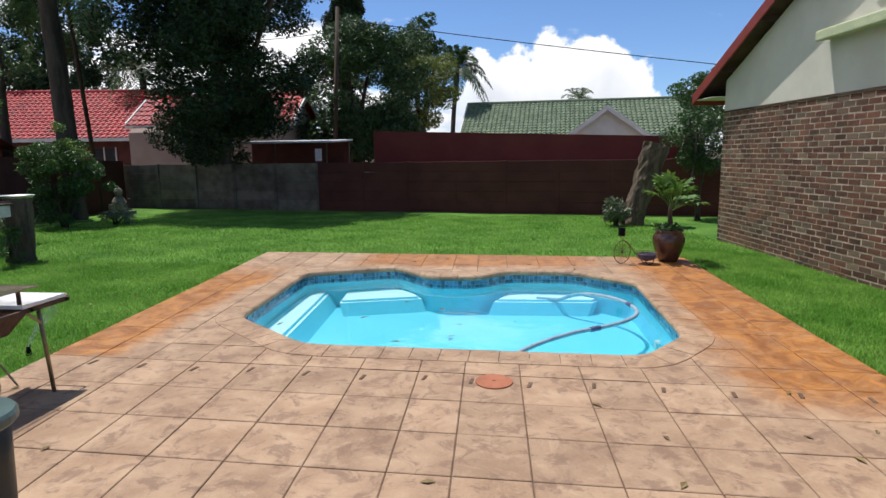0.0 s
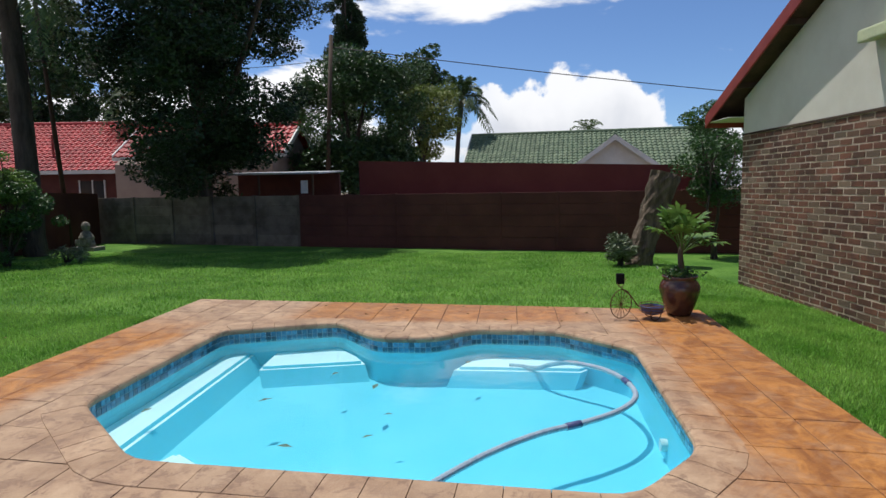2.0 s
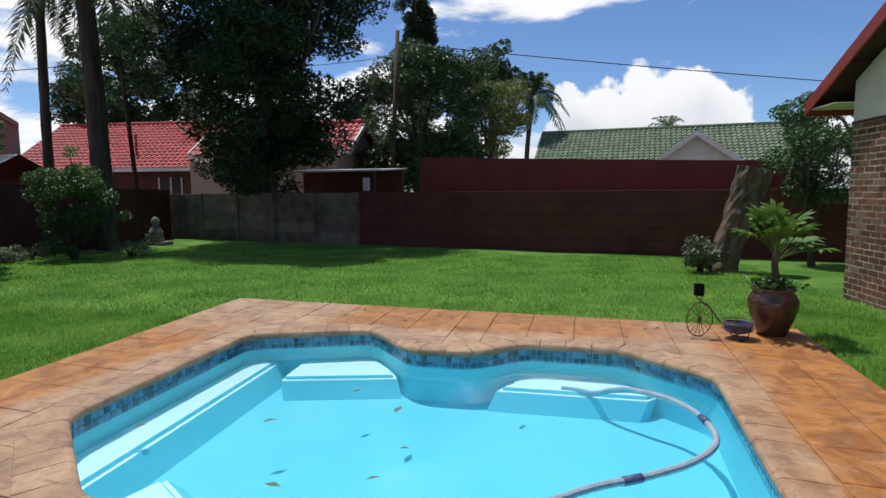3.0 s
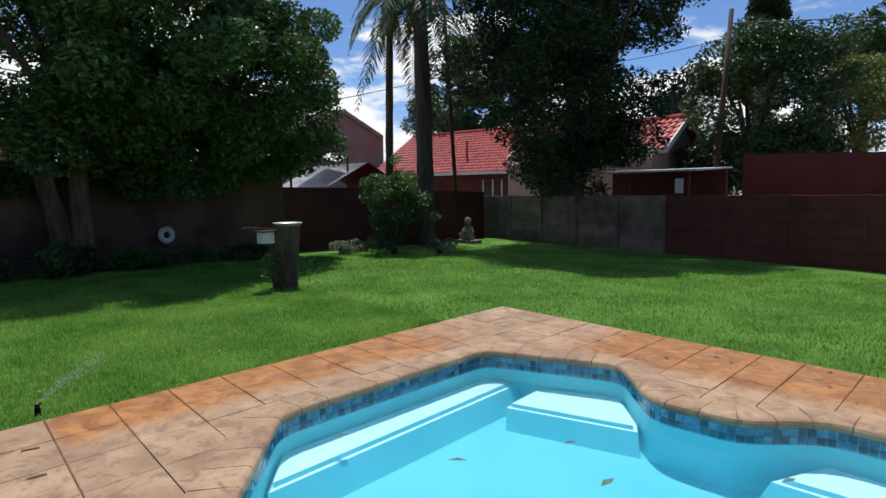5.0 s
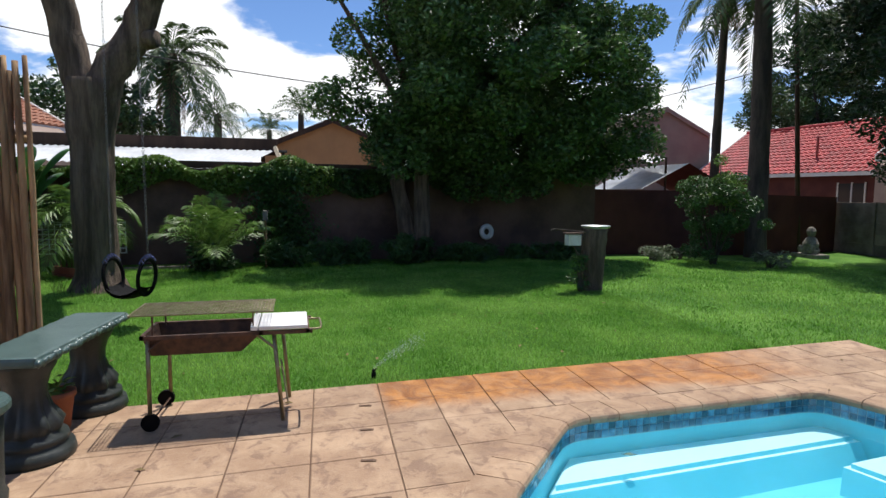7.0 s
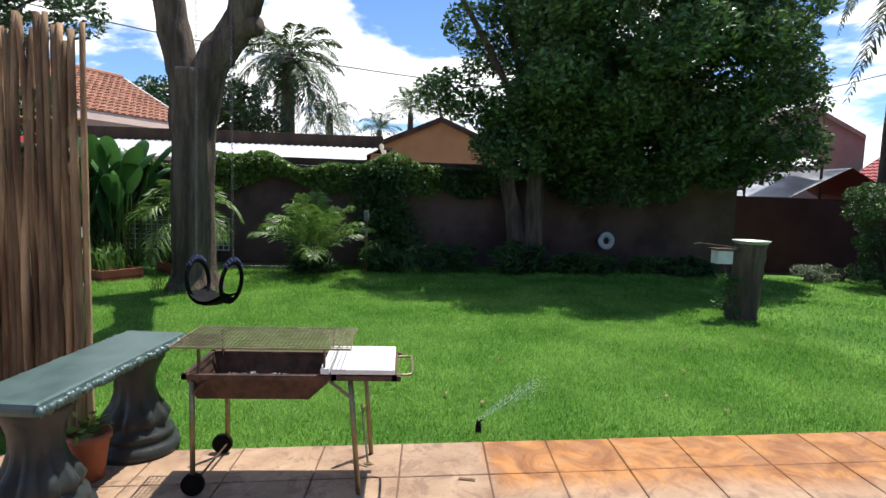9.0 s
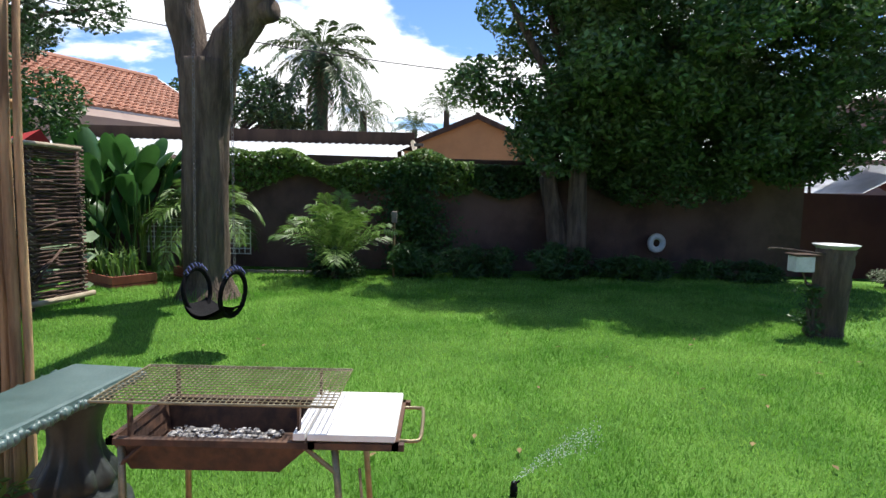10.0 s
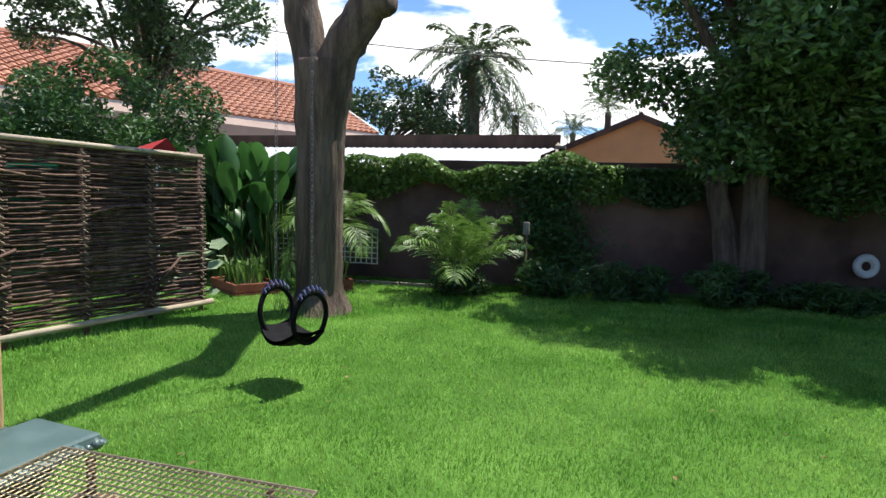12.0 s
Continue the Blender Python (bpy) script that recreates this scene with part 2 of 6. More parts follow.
def deck_material(name, coping):
    """Stamped concrete: tan and mauve blotches, rust-orange staining along the outer edges."""
    m = mat(name, (0.300, 0.187, 0.114), (0.42, 0.282, 0.178), 0.72, 2.6, 75, 0.55, vary=0.10, grain=0.22, deep=0.008)
    t = m.node_tree
    bsdf = t.nodes[m["bsdf"]]
    base = bsdf.inputs["Base Color"].links[0].from_socket
    pos = t.nodes.new("ShaderNodeNewGeometry").outputs["Position"]
    s = nd(t, "ShaderNodeSeparateXYZ", i0=pos)
    x, y = s.outputs[0], s.outputs[1]
    big = nd(t, "ShaderNodeTexNoise", Vector=pos, Scale=1.1, Detail=6.0, Roughness=0.65).outputs[0]
    mott = nd(t, "ShaderNodeTexNoise", Vector=pos, Scale=6.5, Detail=5.0, Roughness=0.7, Distortion=0.6).outputs[0]
    wob = mth(t, "MULTIPLY_ADD", big, 1.2, -0.6)
    streak = nd(t, "ShaderNodeTexNoise", Vector=pos, Scale=3.2, Detail=7.0, Roughness=0.75, Distortion=1.6).outputs[0]
    base = blend(t, mth(t, "MULTIPLY", ramp(t, mott, 0.50, 0.62), 0.6), base, (0.170, 0.098, 0.067))
    base = blend(t, mth(t, "MULTIPLY", ramp(t, streak, 0.50, 0.66), 0.42), base, (0.52, 0.37, 0.245))
    base = blend(t, mth(t, "MULTIPLY", ramp(t, streak, 0.47, 0.33), 0.42), base, (0.21, 0.130, 0.09))
    east = mth(t, "MULTIPLY", ramp(t, mth(t, "ADD", x, wob), 2.05, 2.6), ramp(t, mth(t, "ADD", y, wob), 3.4, 4.4))
    wst = mth(t, "MULTIPLY", ramp(t, mth(t, "ADD", x, mth(t, "MULTIPLY", wob, 0.5)), -2.35, -2.65), mth(t, "MULTIPLY", ramp(t, y, 4.35, 4.5), ramp(t, mth(t, "ADD", y, wob), 8.6, 7.4)))
    north = mth(t, "MULTIPLY", ramp(t, mth(t, "ADD", y, mth(t, "MULTIPLY", wob, 0.5)), 8.3, 8.6), mth(t, "MULTIPLY", ramp(t, x, -1.9, -1.3), ramp(t, x, 2.3, 1.5)))
    rust = mth(t, "MAXIMUM", mth(t, "MAXIMUM", east, wst), mth(t, "MULTIPLY", north, 0.9))
    rust = mth(t, "MULTIPLY", rust, mth(t, "MULTIPLY_ADD", ramp(t, mott, 0.35, 0.55), 0.3, 0.72 if not coping else 0.2))
    col = blend(t, rust, base, blend(t, ramp(t, streak, 0.36, 0.66), (0.23, 0.082, 0.021), (0.46, 0.195, 0.048)))
    t.links.new(col, bsdf.inputs["Base Color"])
    r0 = bsdf.inputs["Roughness"].links[0].from_socket
    t.links.new(mth(t, "SUBTRACT", r0, mth(t, "MULTIPLY", rust, 0.22)), bsdf.inputs["Roughness"])
    return m


PAVER = deck_material("stamped_concrete", False)
COPING = deck_material("coping_concrete", True)

WATER = bpy.data.materials.new("pool_water")
WATER.use_nodes = True
tw = WATER.node_tree
tw.nodes.clear()
wn = nd(tw, "ShaderNodeTexNoise", Vector=tw.nodes.new("ShaderNodeNewGeometry").outputs["Position"], Scale=3.5, Detail=3.0).outputs[0]
wb = nd(tw, "ShaderNodeBump", Strength=0.12, Distance=0.02, Height=wn)
wtr = nd(tw, "ShaderNodeBsdfTransparent", Color=(0.86, 0.98, 0.99, 1))
wgl = nd(tw, "ShaderNodeBsdfGlossy", Roughness=0.03, Normal=wb.outputs[0])
wfr = nd(tw, "ShaderNodeFresnel", IOR=1.33, Normal=wb.outputs[0])
wmk = nd(tw, "ShaderNodeBsdfDiffuse", Color=(0.10, 0.64, 0.80, 1))
wml = nd(tw, "ShaderNodeMixShader", i0=0.14, i1=wtr.outputs[0], i2=wmk.outputs[0])
wmx = nd(tw, "ShaderNodeMixShader", i0=wfr.outputs[0], i1=wml.outputs[0], i2=wgl.outputs[0])
nd(tw, "ShaderNodeOutputMaterial", Surface=wmx.outputs[0])

GLASS = bpy.data.materials.new("window_glass")
GLASS.use_nodes = True
gb = GLASS.node_tree.nodes["Principled BSDF"]
gb.inputs["Base Color"].default_value, gb.inputs["Roughness"].default_value = (0.03, 0.035, 0.04, 1), 0.08


# ---- mesh helpers ----
def link_mesh(name, me, material, parent=None, label=""):
    me.materials.append(material)
    ob = new(name, me)
    if parent is not None:
        ob.parent = parent
    if label:
        ob["label"] = label
    return ob


def part(name, bm, material, parent=None, label="", smooth=False):
    bmesh.ops.recalc_face_normals(bm, faces=bm.faces)
    me = bpy.data.meshes.new(name)
    bm.to_mesh(me)
    bm.free()
    if smooth:
        me.shade_smooth()
    return link_mesh(name, me, material, parent, label)


def thing(name, label, category, at=(0, 0, 0), group="", kind="", turn=0.0):
    e = new(name)
    e.matrix_basis = pose(*at, 0, 0, turn)
    e.empty_display_size = 0.1
    return tagged(e, label, category, group, kind)


def soup(name, verts, faces, material, parent=None, label="", smooth=False):
    """A mesh from arrays: verts (n, 3), faces (m, k)."""
    verts, faces = np.asarray(verts, np.float32), np.asarray(faces, np.int32)
    me = bpy.data.meshes.new(name)
    k = faces.shape[1]
    me.vertices.add(len(verts))
    me.vertices.foreach_set("co", verts.ravel())
    me.loops.add(faces.size)
    me.loops.foreach_set("vertex_index", faces.ravel())
    me.polygons.add(len(faces))
    me.polygons.foreach_set("loop_start", np.arange(0, faces.size, k, dtype=np.int32))
    me.polygons.foreach_set("loop_total", np.full(len(faces), k, np.int32))
    me.update(calc_edges=True)
    if smooth:
        me.shade_smooth()
    else:
        me.shade_flat()
    return link_mesh(name, me, material, parent, label)


def box(bm, x0, x1, y0, y1, z0, z1, m=None, bevel=0.0):
    r = bmesh.ops.create_cube(bm, size=1.0)["verts"]
    for v in r:
        v.co = Vector(((x0 + x1) / 2 + v.co.x * (x1 - x0), (y0 + y1) / 2 + v.co.y * (y1 - y0), (z0 + z1) / 2 + v.co.z * (z1 - z0)))
    if bevel:
        edges = list({e for v in r for e in v.link_edges})
        r = list({v for f in bmesh.ops.bevel(bm, geom=edges, offset=bevel, segments=2, affect="EDGES", profile=0.6)["faces"] for v in f.verts} | {v for v in r if v.is_valid})
    if m is not None:
        for v in r:
            v.co = m @ v.co
    return bm


def boxed(*a, **k):
    return box(bmesh.new(), *a, **k)


def tube(bm, pts, radii, n=8, cap=True, rough=0.0, seed=0):
    """A tube along points, with a radius for each."""
    pts = [Vector(p) for p in pts]
    if not hasattr(radii, "__len__"):
        radii = [radii] * len(pts)
    rng = random.Random(seed)
    rings, side = [], None
    for i, p in enumerate(pts):
        d = (pts[min(i + 1, len(pts) - 1)] - pts[max(i - 1, 0)]).normalized()
        if side is None:
            side = d.cross(Vector((0, 0, 1)) if abs(d.z) < 0.9 else Vector((1, 0, 0))).normalized()
        side = (side - d * side.dot(d)).normalized()
        u = d.cross(side)
        ring = []
        for k in range(n):
            a = 2 * math.pi * k / n
            r = radii[i] * (1 + rough * rng.uniform(-1, 1))
            ring.append(bm.verts.new(p + (side * math.cos(a) + u * math.sin(a)) * r))
        rings.append(ring)
    for a, b in zip(rings, rings[1:]):
        for k in range(n):
            bm.faces.new((a[k], a[(k + 1) % n], b[(k + 1) % n], b[k]))
    if cap:
        bm.faces.new(rings[0][::-1])
        bm.faces.new(rings[-1])
    return bm


def tubed(*a, **k):
    return tube(bmesh.new(), *a, **k)


def lathe(bm, profile, n=24, at=(0, 0, 0), sx=1.0, sy=1.0, flute=0.0, flutes=10):
    """Turn a profile of (radius, height) about z."""
    rings = []
    for r, z, *f in profile:
        w = f[0] if f else 0.0
        rings.append([bm.verts.new((at[0] + sx * r * (1 + w * abs(math.sin(flutes * math.pi * k / n)) - w / 2) * math.cos(2 * math.pi * k / n), at[1] + sy * r * (1 + w * abs(math.sin(flutes * math.pi * k / n)) - w / 2) * math.sin(2 * math.pi * k / n), at[2] + z)) for k in range(n)])
    for a, b in zip(rings, rings[1:]):
        for k in range(n):
            bm.faces.new((a[k], a[(k + 1) % n], b[(k + 1) % n], b[k]))
    bm.faces.new(rings[0][::-1])
    bm.faces.new(rings[-1])
    return bm


def spline(pts, per=6):
    """A smooth line through points."""
    pts = [Vector(p) for p in pts]
    out = []
    for i in range(len(pts) - 1):
        a, b, c, d = pts[max(i - 1, 0)], pts[i], pts[i + 1], pts[min(i + 2, len(pts) - 1)]
        for k in range(per):
            t = k / per
            out.append(0.5 * (2 * b + (c - a) * t + (2 * a - 5 * b + 4 * c - d) * t * t + (3 * b - a - 3 * c + d) * t ** 3))
    return out + [pts[-1]]


def run(p0, p1, z=0.0):
    """A frame at p0 whose x runs to p1; also its length."""
    d = Vector((p1[0] - p0[0], p1[1] - p0[1], 0))
    return pose(p0[0], p0[1], z, 0, 0, math.degrees(math.atan2(d.y, d.x))), d.length


def smooth(v):
    v = min(max(v, 0.0), 1.0)
    return v * v * (3 - 2 * v)


def ground_z(x, y):
    """The lie of the lawn."""
    z = -0.025 - 0.155 * smooth((y - 9.6) / 8.0)
    z -= 0.12 * smooth((x - 3.3) / 1.6) * (1 - smooth((y - 10) / 8.0))
    z += 0.085 * smooth((-x - 3.6) / 5.0) * (1 - smooth((y - 8) / 10.0))
    return z + 0.012 * math.sin(x * 1.3 + y * 0.7) * math.sin(y * 0.9 - x * 0.4)


# ---- pool outline ----
def rounded(poly, r, n=4):
    """A closed polygon with rounded corners."""
    out = []
    for i, p in enumerate(poly):
        p, a, b = Vector(p), Vector(poly[i - 1]), Vector(poly[(i + 1) % len(poly)])
        ra, rb = min(r, (a - p).length * 0.4), min(r, (b - p).length * 0.4)
        s, e = p + (a - p).normalized() * ra, p + (b - p).normalized() * rb
        for k in range(n + 1):
            t = k / n
            out.append(s * (1 - t) ** 2 + 2 * p * t * (1 - t) + e * t * t)
    return out


def offset(poly, d):
    """Move a closed counter-clockwise outline outwards by d."""
    out = []
    for i, p in enumerate(poly):
        a, b = (p - poly[i - 1]).normalized(), (poly[(i + 1) % len(poly)] - p).normalized()
        na, nb = Vector((a.y, -a.x)), Vector((b.y, -b.x))
        n = (na + nb).normalized()
        out.append(p + n * d / max(0.5, n.dot(na)))
    return out


def inside(poly, x, y):
    hit = False
    for i, b in enumerate(poly):
        a = poly[i - 1]
        if (a.y > y) != (b.y > y) and x < (b.x - a.x) * (y - a.y) / (b.y - a.y) + a.x:
            hit = not hit
    return hit


POOL = rounded([(-2.03, 5.60), (-1.08, 4.80), (1.70, 4.70), (2.17, 5.28), (2.19, 7.42), (1.50, 8.06), (0.63, 8.08), (0.22, 7.68), (-0.36, 7.66), (-0.94, 8.29), (-2.13, 7.82)], 0.16)
MIDCOPE, OUTCOPE = offset(POOL, 0.12), offset(POOL, 0.25)


def deck_x(u, y):
    """Deck columns: u from the west edge 0 to the east edge 1."""
    w = -3.05 - 0.067 * (y - 4.0)
    return w + (3.27 - w) * u


def deck_y(v, x):
    return v - 0.052 * (x + 3.4) * (1 if v > 5 else max(0.25, v / 5))


# ---- ground ----
def build_ground():
    xs = np.arange(-16, 9.01, 0.25)
    ys = np.arange(-9, 23.01, 0.25)
    verts, faces, ids = [], [], {}

    def vid(x, y, z):
        key = (round(x, 3), round(y, 3))
        if key not in ids:
            ids[key] = len(verts)
            verts.append((x, y, z))
        return ids[key]

    def height(x, y):
        if deck_x(0.012, y) < x < 3.22 and y < deck_y(9.62, x):
            return -0.07
        return ground_z(x, y)

    for i in range(len(xs) - 1):
        for j in range(len(ys) - 1):
            x0, x1, y0, y1 = xs[i], xs[i + 1], ys[j], ys[j + 1]
            if x0 > -2.55 and x1 < 2.75 and y0 > 4.2 and y1 < 8.85:
                continue
            faces.append([vid(x, y, height(x, y)) for x, y in ((x0, y0), (x1, y0), (x1, y1), (x0, y1))])
    far = 900
    for x0, x1, y0, y1 in ((-far, -16, -far, far), (9, far, -far, far), (-16, 9, -far, -9), (-16, 9, 23, far)):
        k = len(verts)
        verts.extend([(x0, y0, -0.19), (x1, y0, -0.19), (x1, y1, -0.19), (x0, y1, -0.19)])
        faces.append([k, k + 1, k + 2, k + 3])
    tagged(soup("ground", verts, faces, LAWN, smooth=True), "green mown lawn running out to the neighbouring plots", "lawn", kind="structure")


build_ground()


def grass(name, count, x0, x1, y0, y1, high, wide, seed, keep=lambda x, y: True):
    rng = np.random.default_rng(seed)
    p = np.column_stack((rng.uniform(x0, x1, count), rng.uniform(y0, y1, count)))
    ok = np.array([not (deck_x(0, b) - 0.015 < a < 3.29 and b < deck_y(9.66, a)) and keep(a, b) for a, b in p])
    p = p[ok]
    n = len(p)
    z = np.array([ground_z(a, b) for a, b in p]) - 0.004
    ang, lean = rng.uniform(0, 2 * np.pi, n), rng.uniform(0.1, 0.9, n)
    h, w = high * rng.uniform(0.5, 1.15, n), wide * rng.uniform(0.6, 1.2, n)
    base = np.column_stack((p, z))
    side = np.column_stack((np.cos(ang), np.sin(ang), np.zeros(n))) * w[:, None]
    a2 = ang + rng.uniform(0.6, 2.5, n)
    tip = base + np.column_stack((np.cos(a2) * lean * h, np.sin(a2) * lean * h, h))
    v = np.stack((base - side, base + side, tip), 1).reshape(-1, 3)
    tagged(soup(name, v, np.arange(3 * n).reshape(-1, 3), BLADE), "short green lawn grass beside the paving", "grass", kind="stuff")


grass("lawn_grass", 200000, -8.5, -2.95, -0.5, 8.5, 0.042, 0.0045, 1)
grass("lawn_grass", 110000, -11, 5.0, 8.2, 17.2, 0.05, 0.008, 2, lambda x, y: x < 4.7 + (12.15 - y) * 0.117)
grass("lawn_grass", 60000, 3.2, 5.4, 4.5, 10.5, 0.05, 0.0055, 3, lambda x, y: x < 4.64 + (12.15 - y) * 0.117)
grass("lawn_grass", 60000, -11, -8.4, -1.0, 9, 0.05, 0.008, 4)
grass("lawn_grass", 30000, -8.5, -3.4, -3.5, -0.4, 0.055, 0.008, 5)


# ---- pool ----
def pool():
    t = thing("swimming_pool", "small blue swimming pool with clear water and benches", "pool", kind="structure")
    zs = [(-0.045, 0.0), (-0.17, 0.0), (-0.40, 0.015), (-0.72, 0.06)]
    n = len(POOL)
    verts, faces = [], []
    for z, d in zs:
        for p in offset(POOL, -d) if d else POOL:
            verts.append((p.x, p.y, z))
    for r in range(len(zs) - 1):
        for k in range(n):
            faces.append((r * n + k, r * n + (k + 1) % n, (r + 1) * n + (k + 1) % n, (r + 1) * n + k))
    soup("shell", verts, faces, POOLPAINT, t, smooth=True)
    fb = bmesh.new()
    ff = fb.faces.new([fb.verts.new((p.x, p.y, -0.47)) for p in offset(POOL, 0.02)])
    bmesh.ops.triangulate(fb, faces=[ff])
    part("floor", fb, POOLPAINT, t)
    # benches and corner steps under water
    def slab(name, pts, top, low):
        b = bmesh.new()
        a = [b.verts.new((x, y, top)) for x, y in pts]
        mx, my = sum(q[0] for q in pts) / len(pts), sum(q[1] for q in pts) / len(pts)
        c = [b.verts.new((x + 0.16 * (0.1 - mx) / math.hypot(0.1 - mx, 6.4 - my), y + 0.16 * (6.4 - my) / math.hypot(0.1 - mx, 6.4 - my), low)) for x, y in pts]
        b.faces.new(a)
        for k in range(len(pts)):
            b.faces.new((a[k], a[k - 1], c[k - 1], c[k]))
        bmesh.ops.bevel(b, geom=[e for e in b.edges if e.verts[0].co.z > top - 0.01 and e.verts[1].co.z > top - 0.01], offset=0.03, segments=2, affect="EDGES")
        ob = part(name, b, POOLLIT, t, "underwater bench, its top coloured pale as if sunlit through shallow water")
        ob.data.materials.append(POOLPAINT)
        # lit tone on upward faces only, plain shell paint on the sides
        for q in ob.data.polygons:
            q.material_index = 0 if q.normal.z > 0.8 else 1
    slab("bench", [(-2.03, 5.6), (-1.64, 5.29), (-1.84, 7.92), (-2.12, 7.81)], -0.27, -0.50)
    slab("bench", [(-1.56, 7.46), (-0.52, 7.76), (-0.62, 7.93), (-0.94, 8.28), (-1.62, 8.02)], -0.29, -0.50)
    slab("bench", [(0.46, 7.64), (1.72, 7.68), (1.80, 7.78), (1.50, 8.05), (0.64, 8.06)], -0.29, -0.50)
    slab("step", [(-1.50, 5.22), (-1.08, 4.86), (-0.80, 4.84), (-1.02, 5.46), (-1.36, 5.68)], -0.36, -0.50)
    wb = bmesh.new()
    wf = wb.faces.new([wb.verts.new((p.x, p.y, -0.128)) for p in offset(POOL, -0.003)])
    bmesh.ops.triangulate(wb, faces=[wf])
    water = part("water", wb, WATER)
    if water.data.polygons[0].normal.z < 0:
        water.data.flip_normals()
    tagged(water, "clear still pool water", "water", kind="structure")
    # mosaic band
    tb = offset(POOL, -0.002)
    grout = bmesh.new()
    a = [grout.verts.new((p.x, p.y, -0.046)) for p in tb]
    c = [grout.verts.new((p.x, p.y, -0.166)) for p in tb]
    for k in range(n):
        grout.faces.new((a[k - 1], a[k], c[k], c[k - 1]))
    part("grout", grout, GROUT, t)
    line, lens = outline_lengths(tb)
    total, V, F = lens[-1], [], []
    count = int(total / 0.056)
    step = total / count
    for i in range(count):
        for row in range(2):
            z1 = -0.049 - row * 0.057
            z0 = z1 - 0.052
            p, np_ = at_length(line, lens, i * step + 0.003)
            q, nq = at_length(line, lens, (i + 1) * step - 0.003)
            k = len(V)
            for d in (0.0, 0.004):
                for pt, nn in ((p, np_), (q, nq)):
                    e = pt - nn * d
                    V += [(e.x, e.y, z0), (e.x, e.y, z1)]
            F += [(k + 4, k + 6, k + 7, k + 5), (k, k + 4, k + 5, k + 1), (k + 2, k + 3, k + 7, k + 6), (k + 1, k + 5, k + 7, k + 3)]
    m = soup("mosaic_tiles", V, F, MOSAIC, t, "glossy blue mosaic tiles in two rows")
    m["kind"] = "stuff"
    # return fitting
    part("return_fitting", tubed([(2.20, 6.15, -0.36), (2.12, 6.15, -0.36)], 0.045, 14), WHITEPAINT, t, "white round return fitting")
    return t


def outline_lengths(poly):
    line = list(poly) + [poly[0]]
    lens = [0.0]
    for a, b in zip(line, line[1:]):
        lens.append(lens[-1] + (b - a).length)
    return line, lens


def at_length(line, lens, s):
    """The place and the outward normal at a length along a closed outline."""
    s %= lens[-1]
    i = max(k for k in range(len(lens) - 1) if lens[k] <= s + 1e-9)
    d = (line[i + 1] - line[i]).normalized()
    return line[i] + d * (s - lens[i]), Vector((d.y, -d.x))


POOL_THING = pool()


# ---- the house by the pool ----
HC = Vector((4.70, 12.18))           # north-west corner
HD = Vector((0.1165, -0.9932))       # along the gable wall
HOUSE = pose(HC.x, HC.y, 0, 0, 0, math.degrees(math.atan2(HD.y, HD.x)))   # x along the wall, y into the house is +y after the flip below
SLOPE, EAVE, RIDGE = 0.469, 2.99, 6.4


